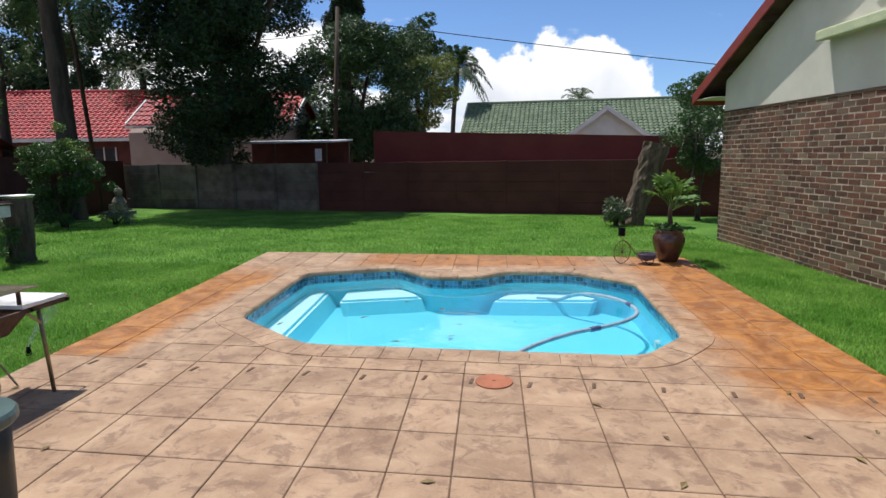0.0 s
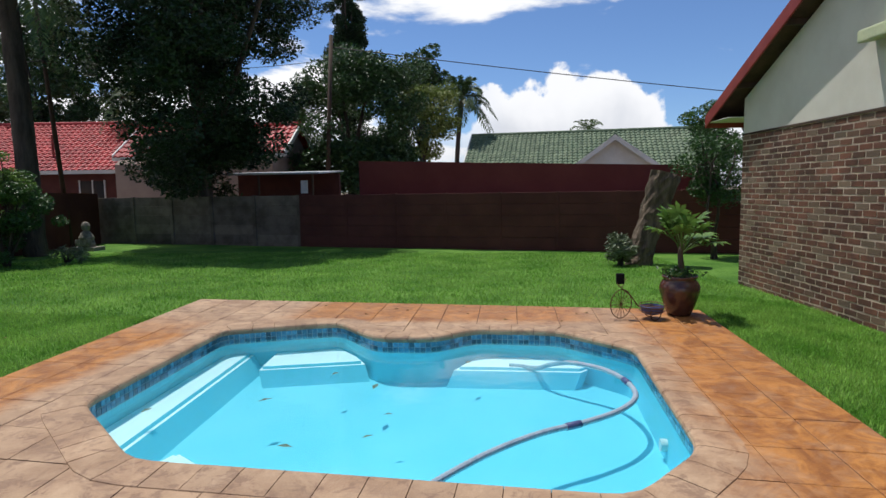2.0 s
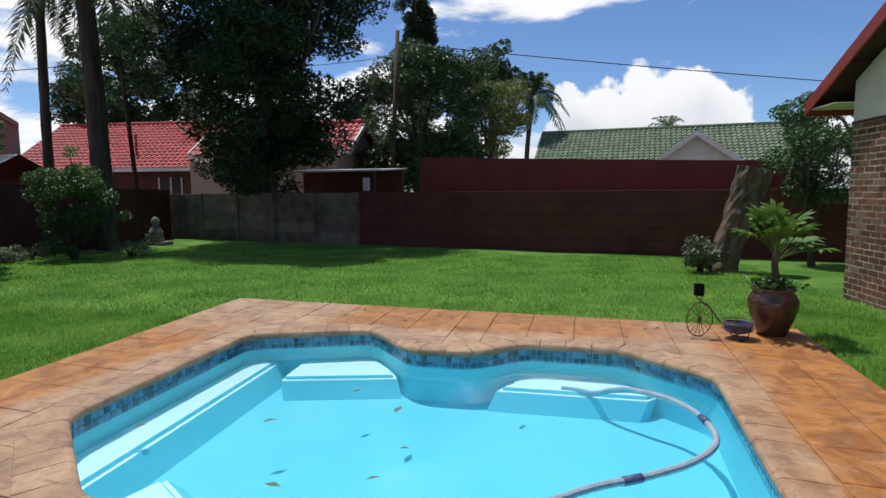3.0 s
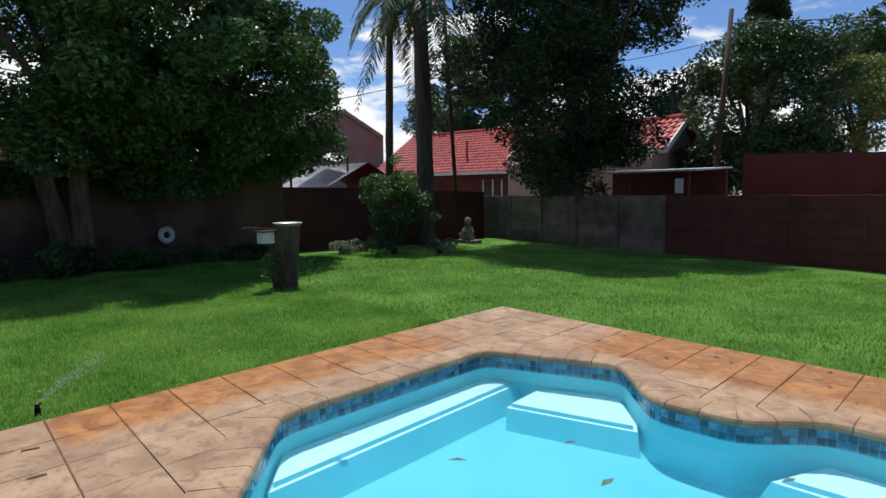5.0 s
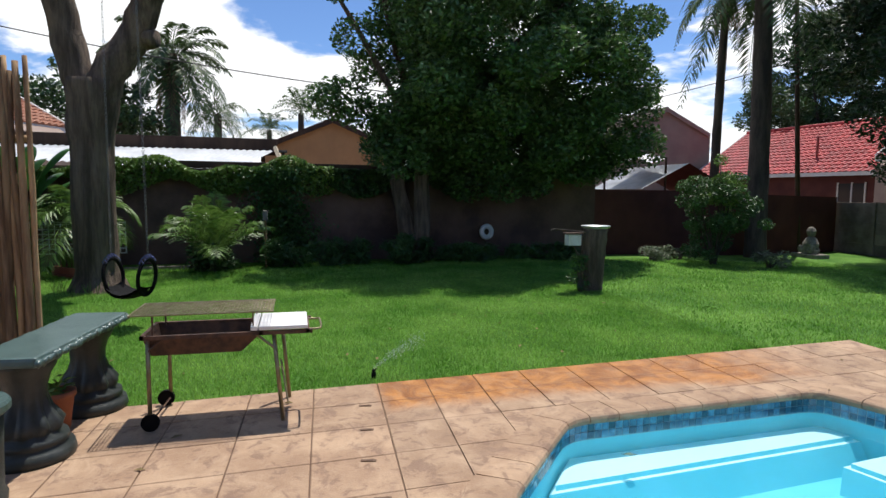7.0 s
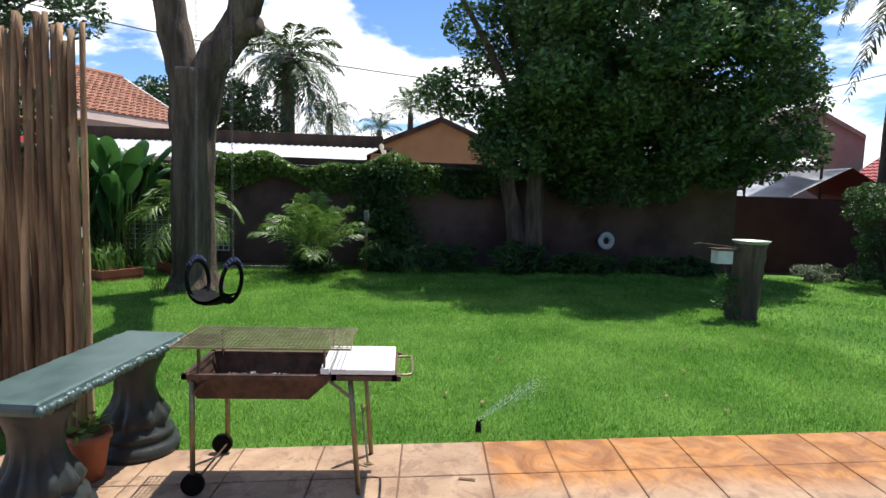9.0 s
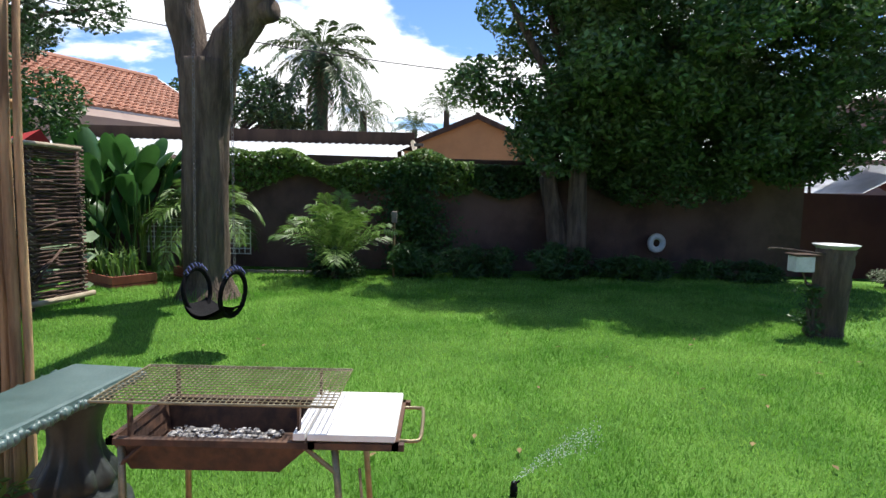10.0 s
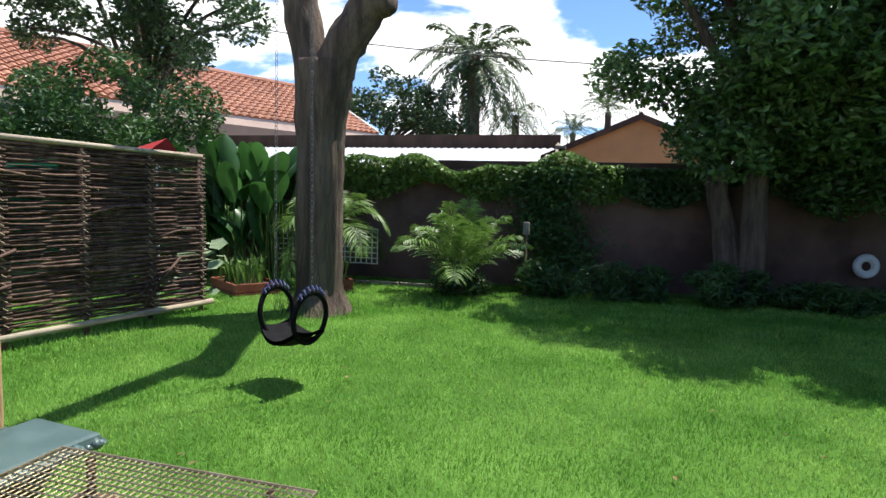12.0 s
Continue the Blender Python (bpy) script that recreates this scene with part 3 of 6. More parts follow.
def house():
    t = thing("house", "single-storey house with brick plinth, cream gable and red barge board", "house", (HC.x, HC.y, 0), turn=math.degrees(math.atan2(HD.y, HD.x)))
    # local frame: x along the gable wall, y positive into the house
    b = boxed(0, 14, 0.004, 0.25, -0.4, 2.30)
    w = part("wall", b, MORTAR, t)
    part("north_wall", boxed(0.0, 0.24, 0.25, 9, -0.4, 2.95), MORTAR, t)
    b = bmesh.new()
    pts = [(0.0, 2.30), (14, 2.30), (14, EAVE - 0.10 + (2 * RIDGE - 14) * SLOPE), (RIDGE, EAVE - 0.10 + RIDGE * SLOPE), (0, EAVE - 0.10)]
    f = [b.verts.new((x, 0.006, z)) for x, z in pts]
    g = [b.verts.new((x, 0.25, z)) for x, z in pts]
    b.faces.new(f)
    b.faces.new(g[::-1])
    for k in range(5):
        b.faces.new((f[k - 1], f[k], g[k], g[k - 1]))
    part("gable", b, PLASTER, t, "cream plastered gable")
    part("ledge", boxed(-0.01, 14, -0.012, 0.005, 2.30, 2.33), DARKWOOD, t)
    over = -0.27
    for x0, x1, z0, z1 in ((-0.81, RIDGE, EAVE - 0.81 * SLOPE, EAVE + RIDGE * SLOPE), (RIDGE, 14.4, EAVE + RIDGE * SLOPE, EAVE + RIDGE * SLOPE - (14.4 - RIDGE) * SLOPE)):
        b = bmesh.new()
        for y0, y1, lo, hi in ((over + 0.03, 9, 0.0, 0.10),):
            v = [b.verts.new(p) for p in ((x0, y0, z0 + lo), (x1, y0, z1 + lo), (x1, y1, z1 + lo), (x0, y1, z0 + lo), (x0, y0, z0 + hi), (x1, y0, z1 + hi), (x1, y1, z1 + hi), (x0, y1, z0 + hi))]
            for q in ((0, 1, 2, 3), (4, 5, 6, 7), (0, 1, 5, 4), (1, 2, 6, 5), (2, 3, 7, 6), (3, 0, 4, 7)):
                b.faces.new([v[k] for k in q])
        part("roof", b, DARKWOOD, t, "dark timber roof boarding")
        b = bmesh.new()
        v = [b.verts.new(p) for p in ((x0, over, z0 - 0.08), (x1, over, z1 - 0.08), (x1, over, z1 + 0.13), (x0, over, z0 + 0.13), (x0, over + 0.03, z0 - 0.08), (x1, over + 0.03, z1 - 0.08), (x1, over + 0.03, z1 + 0.13), (x0, over + 0.03, z0 + 0.13))]
        for q in ((0, 1, 2, 3), (4, 5, 6, 7), (0, 1, 5, 4), (1, 2, 6, 5), (2, 3, 7, 6), (3, 0, 4, 7)):
            b.faces.new([v[k] for k in q])
        bmesh.ops.bevel(b, geom=list(b.edges), offset=0.006, segments=1, affect="EDGES")
        part("barge_board", b, REDPAINT, t, "red painted barge board")
    part("fascia", boxed(-0.84, -0.81, over, 9, EAVE - 0.81 * SLOPE - 0.10, EAVE - 0.81 * SLOPE + 0.12), REDPAINT, t)
    for x in (0.25, 1.55, 2.85, 4.15):
        z = EAVE + x * SLOPE
        part("purlin", boxed(x - 0.03, x + 0.03, over + 0.04, 0.2, z - 0.085, z - 0.005), DARKWOOD, t)
    part("soffit", boxed(-0.81, 0.0, over + 0.03, 9, EAVE - 0.81 * SLOPE - 0.015, EAVE - 0.81 * SLOPE - 0.003), WHITETRIM, t)
    vent = part("vent", boxed(3.80, 4.40, -0.005, 0.05, 3.36, 3.66), WHITETRIM, t, "white louvred gable vent")
    for k in range(8):
        part("slat", boxed(3.83, 4.37, -0.022, 0.0, 3.385 + k * 0.033, 3.40 + k * 0.033), WHITETRIM, vent)
    SILL = mat("pale_green_paint", (0.52, 0.56, 0.36), (0.44, 0.48, 0.30), 0.7, 5, 60, 0.3)
    b = boxed(2.94, 4.76, -0.20, 0.005, 3.08, 3.22, bevel=0.02)
    for v in b.verts:
        v.co.z += 0.12 * (v.co.y - 0.03)
    part("sill", b, SILL, t, "pale green painted sill")
    # bricks: the stretch beside the lawn piece by piece, the rest joined
    me = bpy.data.meshes.new("brick")
    bm = boxed(0.0, 0.215, 0.0, 0.012, 0.0, 0.070, bevel=0.0)
    for v in bm.verts:
        if v.co.y < 0.005:
            v.co.x += 0.003 if v.co.x < 0.1 else -0.003
            v.co.z += 0.003 if v.co.z < 0.04 else -0.003
    bm.to_mesh(me)
    bm.free()
    me.materials.append(BRICK)
    rng = random.Random(4)
    V, F, made = [], [], 0
    for row in range(31):
        z = -0.335 + row * 0.0852
        x = -0.11 * (row % 2) + 0.002
        while x < 13.7:
            j, tilt = rng.uniform(-0.002, 0.002), rng.uniform(-0.004, 0.004)
            if row % 2 and x < 0:
                x0, wide = 0.0, 0.100
            else:
                x0, wide = x, 0.215 + rng.uniform(-0.004, 0.004)
            if row > 1 and 2.0 < x0 < 4.45 and made < 300 and wide > 0.2:
                ob = new("brick", me)
                ob.parent = w
                ob.location = (x0 + tilt, j, z + tilt)
                made += 1
            else:
                k = len(V)
                for yy, s in ((j, 0.003), (0.012, 0.0)):
                    V += [(x0 + s, yy, z + s + tilt), (x0 + wide - s, yy, z + s - tilt * 0.5), (x0 + wide - s, yy, z + 0.070 - s - tilt * 0.5), (x0 + s, yy, z + 0.070 - s + tilt)]
                F += [(k, k + 1, k + 2, k + 3), (k, k + 4, k + 5, k + 1), (k + 1, k + 5, k + 6, k + 2), (k + 2, k + 6, k + 7, k + 3), (k + 3, k + 7, k + 4, k)]
            x += 0.232
    soup("bricks", V, F, BRICKS, w)["kind"] = "stuff"
    return t


house()


# ---- boundary walls ----
def slab_wall(name, p0, p1, thick, z0, z1, material, label, top1=None):
    m, length = run(p0, p1)
    b = boxed(0, length, -thick / 2, thick / 2, z0, z1)
    if top1 is not None:
        for v in b.verts:
            if v.co.z > z0 + 0.1 and v.co.x > length / 2:
                v.co.z = top1
    ob = part(name, b, material)
    ob.matrix_basis = m
    return tagged(ob, label, "wall", kind="structure")


def fence_y(x):
    return 18.30 - 0.172 * (x + 0.5)


def precast(name, x0, x1, material, label, depth):
    """Precast fence: slotted posts with five slabs between each pair."""
    t = tagged(new(name), label, "fence", kind="structure")
    m, length = run((x0, fence_y(x0)), (x1, fence_y(x1)))
    t.matrix_basis = m
    n = max(1, round(length / 1.55))
    step = length / n
    post = bpy.data.meshes.new("post")
    boxed(-0.055, 0.055, -0.075, 0.075, -0.45, 1.41, bevel=0.012).to_mesh(post)
    post.materials.append(material)
    slab = bpy.data.meshes.new("panel")
    boxed(0.05, step - 0.05, -depth, depth, 0.0, 0.302, bevel=0.01).to_mesh(slab)
    slab.materials.append(material)
    for i in range(n + 1):
        o = new("post", post)
        o.parent, o.location = t, (i * step, 0, 0)
        if i < n:
            for k in range(6):
                o = new("panel", slab)
                o.parent, o.location = t, (i * step, 0.004 * ((i * 7 + k * 3) % 3 - 1), -0.44 + k * 0.306)
    return t


precast("wall_north_grey", -13.6, -5.69, PRECAST, "weathered grey precast concrete slab fence", 0.03)
precast("wall_north_brown", -5.65, 8.2, BROWNWALL, "dark brown painted precast fence", 0.066)
slab_wall("wall_neighbour", (-3.78, fence_y(-3.78) + 0.55), (5.45, fence_y(5.45) + 0.55), 0.22, -0.5, 2.40, REDWALL, "dark red painted neighbour wall behind the fence", 2.03)
slab_wall("wall_west", (-10.85, -6), (-12.15, 11.2), 0.22, -0.3, 2.02, WALLW, "stained brown plastered boundary wall")
slab_wall("wall_west_low", (-12.16, 11.2), (-13.55, 20.4), 0.2, -0.3, 1.70, BROWNWALL, "dark brown lower boundary wall", 1.55)


# ---- plants ----
def leaf_mesh(name, pts, size, slim, material, parent=None, label="", seed=0, droop=0.0, up=0.3):
    """Many small folded leaves at the given points."""
    rng = np.random.default_rng(seed)
    n = len(pts)
    a = rng.normal(size=(n, 3))
    a[:, 2] = a[:, 2] * 0.6 - droop
    a /= np.linalg.norm(a, axis=1)[:, None]
    nrm = rng.normal(size=(n, 3))
    nrm[:, 2] += up * 3
    b = np.cross(nrm, a)
    b /= np.linalg.norm(b, axis=1)[:, None] + 1e-9
    s = size * rng.uniform(0.6, 1.25, n)[:, None]
    c = np.cross(a, b)
    v = np.stack((pts - a * s * 0.5, pts + b * s * slim + c * s * 0.08, pts + a * s * 0.5, pts - b * s * slim + c * s * 0.08), 1).reshape(-1, 3)
    return soup(name, v, np.arange(4 * n).reshape(-1, 4), material, parent, label)


def clumps(center, radii, n, r, seed, hollow=0.45):
    """Centres of foliage clumps spread through an ellipsoid."""
    rng = np.random.default_rng(seed)
    d = rng.normal(size=(n, 3))
    d /= np.linalg.norm(d, axis=1)[:, None]
    k = (hollow + (1 - hollow) * rng.uniform(0, 1, n) ** 0.6)[:, None]
    k = k * (1 + 0.20 * np.sin(4.1 * d[:, 0] + 3.3 * d[:, 2] + seed) * np.cos(3.7 * d[:, 1] - 2.9 * d[:, 2] + 2 * seed))[:, None]
    return np.asarray(center) + d * k * np.asarray(radii), r * rng.uniform(0.6, 1.25, n)


def in_clumps(c, r, n, seed):
    rng = np.random.default_rng(seed)
    w = r ** 2 / np.sum(r ** 2)
    i = rng.choice(len(c), n, p=w)
    d = rng.normal(size=(n, 3))
    d /= np.linalg.norm(d, axis=1)[:, None]
    k = (0.35 + 0.65 * rng.uniform(0, 1, n) ** 0.5)[:, None]
    return c[i] + d * k * r[i][:, None] * np.array((1, 1, 0.75))


def tree(name, label, at, trunk_h, trunk_r, center, radii, n_clump, clump_r, leaves, size, leaf_mat, bark=BARKD, seed=1, stems=1, lean=(0, 0), slim=0.24, category="tree", droop=0.2, hollow=0.45, lobe=None):
    t = thing(name, label, category, at)
    rel = np.asarray(center, float) - np.asarray(at, float)
    c, r = clumps(rel, radii, n_clump, clump_r, seed, hollow)
    if lobe:
        c2, r2 = clumps(np.asarray(lobe[0], float) - np.asarray(at, float), lobe[1], lobe[2], clump_r, seed + 1, hollow)
        c, r = np.concatenate((c, c2)), np.concatenate((r, r2))
    rng = random.Random(seed)
    for k in range(stems):
        off = Vector((rng.uniform(-0.2, 0.2), rng.uniform(-0.3, 0.3), 0)) * (stems > 1)
        top = Vector((lean[0], lean[1], trunk_h)) + off * 2
        b = tubed(spline([off + Vector((0, 0, -0.15)), off + top * 0.35 + Vector((rng.uniform(-.06, .06), rng.uniform(-.06, .06), 0)), off + top * 0.7, top], 4), [trunk_r * (1.25 - 0.5 * i / 12) for i in range(13)], 10, rough=0.06, seed=seed + k)
        part("trunk", b, bark, t, smooth=True)
        for i in rng.sample(range(len(c)), min(len(c), 9)):
            b = bmesh.new()
            e = Vector(c[i])
            mid = top.lerp(e, 0.5) + Vector((rng.uniform(-.2, .2), rng.uniform(-.2, .2), 0.1 * trunk_h))
            tube(b, spline([top * 0.93, mid, e], 3), [trunk_r * 0.45 * (1 - i2 / 8) + 0.012 for i2 in range(7)], 6)
            part("limb", b, bark, t, smooth=True)
    leaf_mesh("crown", in_clumps(c, r, leaves, seed + 5), size, slim, leaf_mat, t, seed=seed + 9, droop=droop)
    return t


def frond(V, F, base, az, length, rise, sag, n, leaflet, width, rng, twist=0.0, vee=0.5):
    """One feather frond: an arching midrib with leaflets on both sides."""
    d = np.array((math.cos(az), math.sin(az), 0.0))
    side = np.array((-math.sin(az), math.cos(az), 0.0))
    prev = None
    for i in range(n + 1):
        t = i / n
        p = base + d * length * (t * math.cos(rise) * (1 - 0.25 * t)) + np.array((0, 0, length * (math.sin(rise) * t - sag * t * t)))
        if prev is not None:
            k = len(V)
            w = 0.012 * (1.3 - t) * max(1.0, length / 2)
            V += [prev - side * w, prev + side * w, p + side * w * 0.8, p - side * w * 0.8]
            F.append((k, k + 1, k + 2, k + 3))
            if t > 0.12:
                tan = p - prev
                tan /= np.linalg.norm(tan)
                ll = leaflet * math.sin(math.pi * min(0.97, 0.16 + 0.8 * t)) ** 0.7
                for s in (-1, 1):
                    for q in (0.0, 0.5):
                        o = prev + (p - prev) * q
                        lv = side * s * 0.75 + tan * 0.55 + np.array((0, 0, vee * 0.5 - 0.35 * t)) + rng.normal(size=3) * 0.09
                        lv = lv / np.linalg.norm(lv) * ll * rng.uniform(0.8, 1.1)
                        e = o + lv
                        e[2] -= ll * 0.25
                        mid = o + lv * 0.55
                        k = len(V)
                        V += [o - tan * width * 0.4, mid - tan * width, e, mid + tan * width]
                        F.append((k, k + 1, k + 2, k + 3))
        prev = p


def palm(name, label, at, height, trunk_r, fronds, length, leaflet, material, seed, lean=(0, 0), dead=0, rise=(0.1, 1.25), sag=0.55, width=0.02, bulge=0.0, bark=BARKD, n=14):
    t = thing(name, label, "palm", at)
    rng = np.random.default_rng(seed)
    top = Vector((lean[0], lean[1], height))
    if height > 0.3:
        line = spline([(0, 0, -0.2), (lean[0] * 0.3, lean[1] * 0.3, height * 0.5), top], 8)
        rad = [trunk_r * (1.18 - 0.35 * i / len(line) + 0.06 * (i % 2) + (bulge * math.exp(-((i / len(line) - 0.85) / 0.1) ** 2))) for i in range(len(line))]
        part("trunk", tubed(line, rad, 12, rough=0.05, seed=seed), bark, t, smooth=True)
    V, F = [], []
    for i in range(fronds):
        u = (i + 0.5) / fronds
        frond(V, F, np.array(top), i * 2.39996 + rng.uniform(-.2, .2), length * rng.uniform(0.85, 1.1), rise[0] + (rise[1] - rise[0]) * u, sag * rng.uniform(0.85, 1.2), n, leaflet, width, rng)
    soup("fronds", V, F, material, t)
    if dead:
        V, F = [], []
        for i in range(dead):
            frond(V, F, np.array(top) - np.array((0, 0, 0.15)), i * 2.4 + 0.7, length * rng.uniform(0.5, 0.8), -1.15, 0.25, 10, leaflet * 0.7, width, rng, vee=-0.6)
        soup("dead_fronds", V, F, DRYLEAF, t, "dry brown hanging fronds")
    return t


def shrub(name, label, at, radii, n_clump, clump_r, leaves, size, material, seed, stems=5, slim=0.22, category="shrub", droop=0.0):
    t = thing(name, label, category, at)
    c, r = clumps((0, 0, radii[2]), radii, n_clump, clump_r, seed, 0.3)
    c[:, 2] = np.maximum(c[:, 2], r * 0.6)
    rng = random.Random(seed)
    b = bmesh.new()
    for k in range(stems):
        e = Vector(c[rng.randrange(len(c))])
        tube(b, spline([(rng.uniform(-.08, .08), rng.uniform(-.08, .08), -0.1), e * 0.5 + Vector((0, 0, 0.05)), e], 3), [0.03, 0.028, 0.024, 0.02, 0.016, 0.012, 0.008], 6)
    part("stem", b, BARKD, t, smooth=True)["kind"] = "stuff"
    leaf_mesh("foliage", in_clumps(c, r, leaves, seed + 3), size, slim, material, t, seed=seed + 7, droop=droop)
    return t


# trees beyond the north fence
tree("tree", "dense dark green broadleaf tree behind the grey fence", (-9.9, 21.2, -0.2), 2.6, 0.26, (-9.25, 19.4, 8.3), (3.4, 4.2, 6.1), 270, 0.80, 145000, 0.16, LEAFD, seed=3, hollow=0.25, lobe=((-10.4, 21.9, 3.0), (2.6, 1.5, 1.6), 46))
tree("tree", "broad green broadleaf tree behind the brown fence", (-7.2, 30.0, -0.2), 3.0, 0.25, (-6.9, 30, 4.7), (3.7, 3.0, 3.8), 100, 0.85, 66000, 0.18, LEAF, seed=14, lobe=((-7.3, 29.4, 2.7), (3.3, 2.4, 1.3), 36))
tree("tree", "tall dark tree with yellowing leaves", (-4.3, 34.0, -0.2), 3.5, 0.2, (-4.3, 34.0, 5.6), (1.9, 1.9, 2.7), 30, 0.75, 10000, 0.19, LEAFY, seed=21)
tree("tree", "dark round-topped tree far behind the fences", (-6.6, 47.0, -0.2), 7.0, 0.25, (-6.6, 47, 9.4), (2.0, 2.0, 2.4), 24, 0.9, 4500, 0.35, LEAF, seed=25)
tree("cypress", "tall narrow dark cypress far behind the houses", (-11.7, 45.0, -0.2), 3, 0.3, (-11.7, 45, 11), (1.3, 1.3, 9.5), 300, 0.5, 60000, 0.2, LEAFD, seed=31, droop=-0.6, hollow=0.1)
tree("tree", "green broadleaf tree beyond the green roof", (13.0, 34.0, -0.2), 3, 0.22, (12.0, 34.0, 4.5), (3.0, 2.2, 1.7), 40, 0.7, 13000, 0.18, LEAFM, seed=37)
tree("small_tree", "small silvery-green tree beside the brick house", (5.6, 16.2, -0.18), 1.5, 0.035, (5.55, 16.2, 2.0), (0.72, 0.7, 0.95), 38, 0.33, 7500, 0.095, LEAFM, seed=41, stems=2, slim=0.2)
tree("tree", "dark green trees behind the red roof", (-28.5, 36.0, -0.2), 3.0, 0.25, (-28.6, 36.0, 7.4), (5.4, 2.8, 6.0), 150, 0.9, 55000, 0.26, LEAF, seed=27)
palm("palm", "slender feather palm behind the neighbour wall", (-3.7, 44.0, -0.2), 8.0, 0.16, 30, 3.4, 0.75, FROND, 51, lean=(0.5, 0), bulge=0.4, rise=(-0.25, 1.35), width=0.05, n=22)
palm("palm", "distant palm crown over the green roof", (7.5, 62.0, -0.2), 7.2, 0.25, 18, 3.0, 0.7, FROND, 52, rise=(-0.1, 1.3), width=0.04)
# beyond the west wall and the corner
palm("tall_palm", "tall palm with thick grey trunk and dead fronds", (-12.2, 16.3, -0.15), 7.8, 0.25, 19, 3.3, 0.62, FROND, 61, lean=(-0.35, 0.1), rise=(-0.35, 1.1), sag=0.85, width=0.04, n=26)
palm("tall_palm", "slim palm hung with dry brown fronds", (-14.8, 16.9, -0.2), 8.6, 0.13, 13, 2.3, 0.42, FROND, 62, lean=(0.1, 0.1), dead=12, rise=(-0.5, 1.0), sag=0.8, width=0.04, n=18)
palm("palm", "feather palm far beyond the red roof", (-20.5, 33.0, -0.2), 7.0, 0.2, 20, 3.0, 0.7, FROND, 63, rise=(-0.6, 1.2), sag=0.7, width=0.04)
palm("palm", "large date palm beyond the sheet roof", (-26.2, -1.3, -0.2), 7.6, 0.30, 34, 3.7, 0.66, FROND, 64, rise=(-0.75, 0.95), sag=0.5, width=0.05, n=24, dead=9)
palm("palm", "smaller palm beside the large date palm", (-26.5, 0.5, -0.2), 5.2, 0.17, 16, 2.4, 0.5, FROND, 65, rise=(-0.4, 1.1), sag=0.7, width=0.03)
palm("palm", "distant feather palm above the ochre gable", (-38.0, 4.2, -0.2), 6.9, 0.2, 20, 3.2, 0.6, FROND, 66, rise=(0.1, 1.3), sag=0.45, width=0.03)
palm("palm", "distant small feather palm above the ochre gable", (-38.0, 2.2, -0.2), 5.7, 0.18, 16, 2.5, 0.55, FROND, 67, rise=(0.0, 1.3), sag=0.5, width=0.03)
tree("tree", "dense dark green tree beyond the orange roof", (-25.5, -5.6, -0.2), 3.0, 0.22, (-25.5, -4.4, 4.5), (2.2, 3.2, 2.4), 40, 0.8, 10000, 0.24, LEAF, seed=71)
tree("tree", "big shady broadleaf tree with twin trunks on the boundary", (-11.0, 6.5, 0.02), 2.6, 0.17, (-10.75, 8.2, 4.8), (2.2, 3.7, 2.9), 200, 0.58, 175000, 0.125, LEAFW, bark=BARK, seed=75, stems=2, lean=(0.0, 0.1), hollow=0.3, lobe=((-11.0, 8.5, 2.8), (1.4, 3.1, 1.1), 110))
tree("tree", "tree with lopped dark limbs above the stick screen", (-11.5, -4.9, 0.0), 3.4, 0.10, (-11.0, -4.6, 5.1), (1.5, 2.7, 1.3), 46, 0.5, 16000, 0.13, LEAF, seed=81, stems=2)
tree("tree", "tree leaning over the pole screen", (-6.5, -5.0, 0.0), 3.6, 0.12, (-6.9, -4.2, 5.1), (1.5, 1.5, 0.9), 24, 0.45, 5000, 0.14, LEAF, seed=83)
shrub("shrub", "broad green shrub spilling over the stick screen", (-9.2, -3.6, 0.0), (1.7, 1.8, 1.85), 70, 0.48, 32000, 0.11, LEAFM, 85)
shrub("shrub", "round green citrus bush on the shaded lawn", (-10.1, 13.2, -0.03), (1.05, 0.95, 1.05), 34, 0.27, 10500, 0.085, LEAFM, 91, stems=9)
shrub("shrub_shoots", "light green leading shoots of the citrus bush", (-9.95, 13.25, 0.9), (0.35, 0.35, 0.75), 12, 0.2, 1500, 0.09, FRONDB, 191)
for at_, r_, s_ in (((-10.6, 4.7, 0.03), (0.35, 0.7, 0.27), 92), ((-10.65, 6.0, 0.03), (0.35, 0.7, 0.3), 104), ((-10.7, 7.4, 0.03), (0.35, 0.8, 0.24), 93), ((-10.9, 9.4, 0.02), (0.35, 0.8, 0.2), 94), ((-10.3, 3.6, 0.03), (0.3, 0.45, 0.24), 95)):
    shrub("border_plant", "low dark strappy border plants along the wall", at_, r_, 22, 0.2, 2600, 0.22, LEAFM, s_, slim=0.05, category="plant", droop=0.2)
for at_, s_ in (((-10.7, 12.0, 0), 96), ((-11.3, 13.2, -0.03), 97), ((-9.5, 14.3, -0.05), 98)):
    shrub("flower_clump", "dry straggly border clump with pale tips", at_, (0.5, 0.4, 0.16), 10, 0.15, 800, 0.16, LEAFG, s_, slim=0.05, category="plant")
palm("areca_palm", "bushy young feather palm by the wall", (-9.95, 2.3, 0.04), 0.32, 0.06, 20, 1.95, 0.42, FRONDB, 101, rise=(0.5, 1.5), sag=0.40, width=0.014, n=26)
palm("areca_palm", "feather palm with arching pale fronds behind the tree", (-10.1, 0.1, 0.04), 0.9, 0.06, 14, 1.7, 0.45, FRONDB, 102, rise=(0.3, 1.35), sag=0.65, width=0.016, n=26)
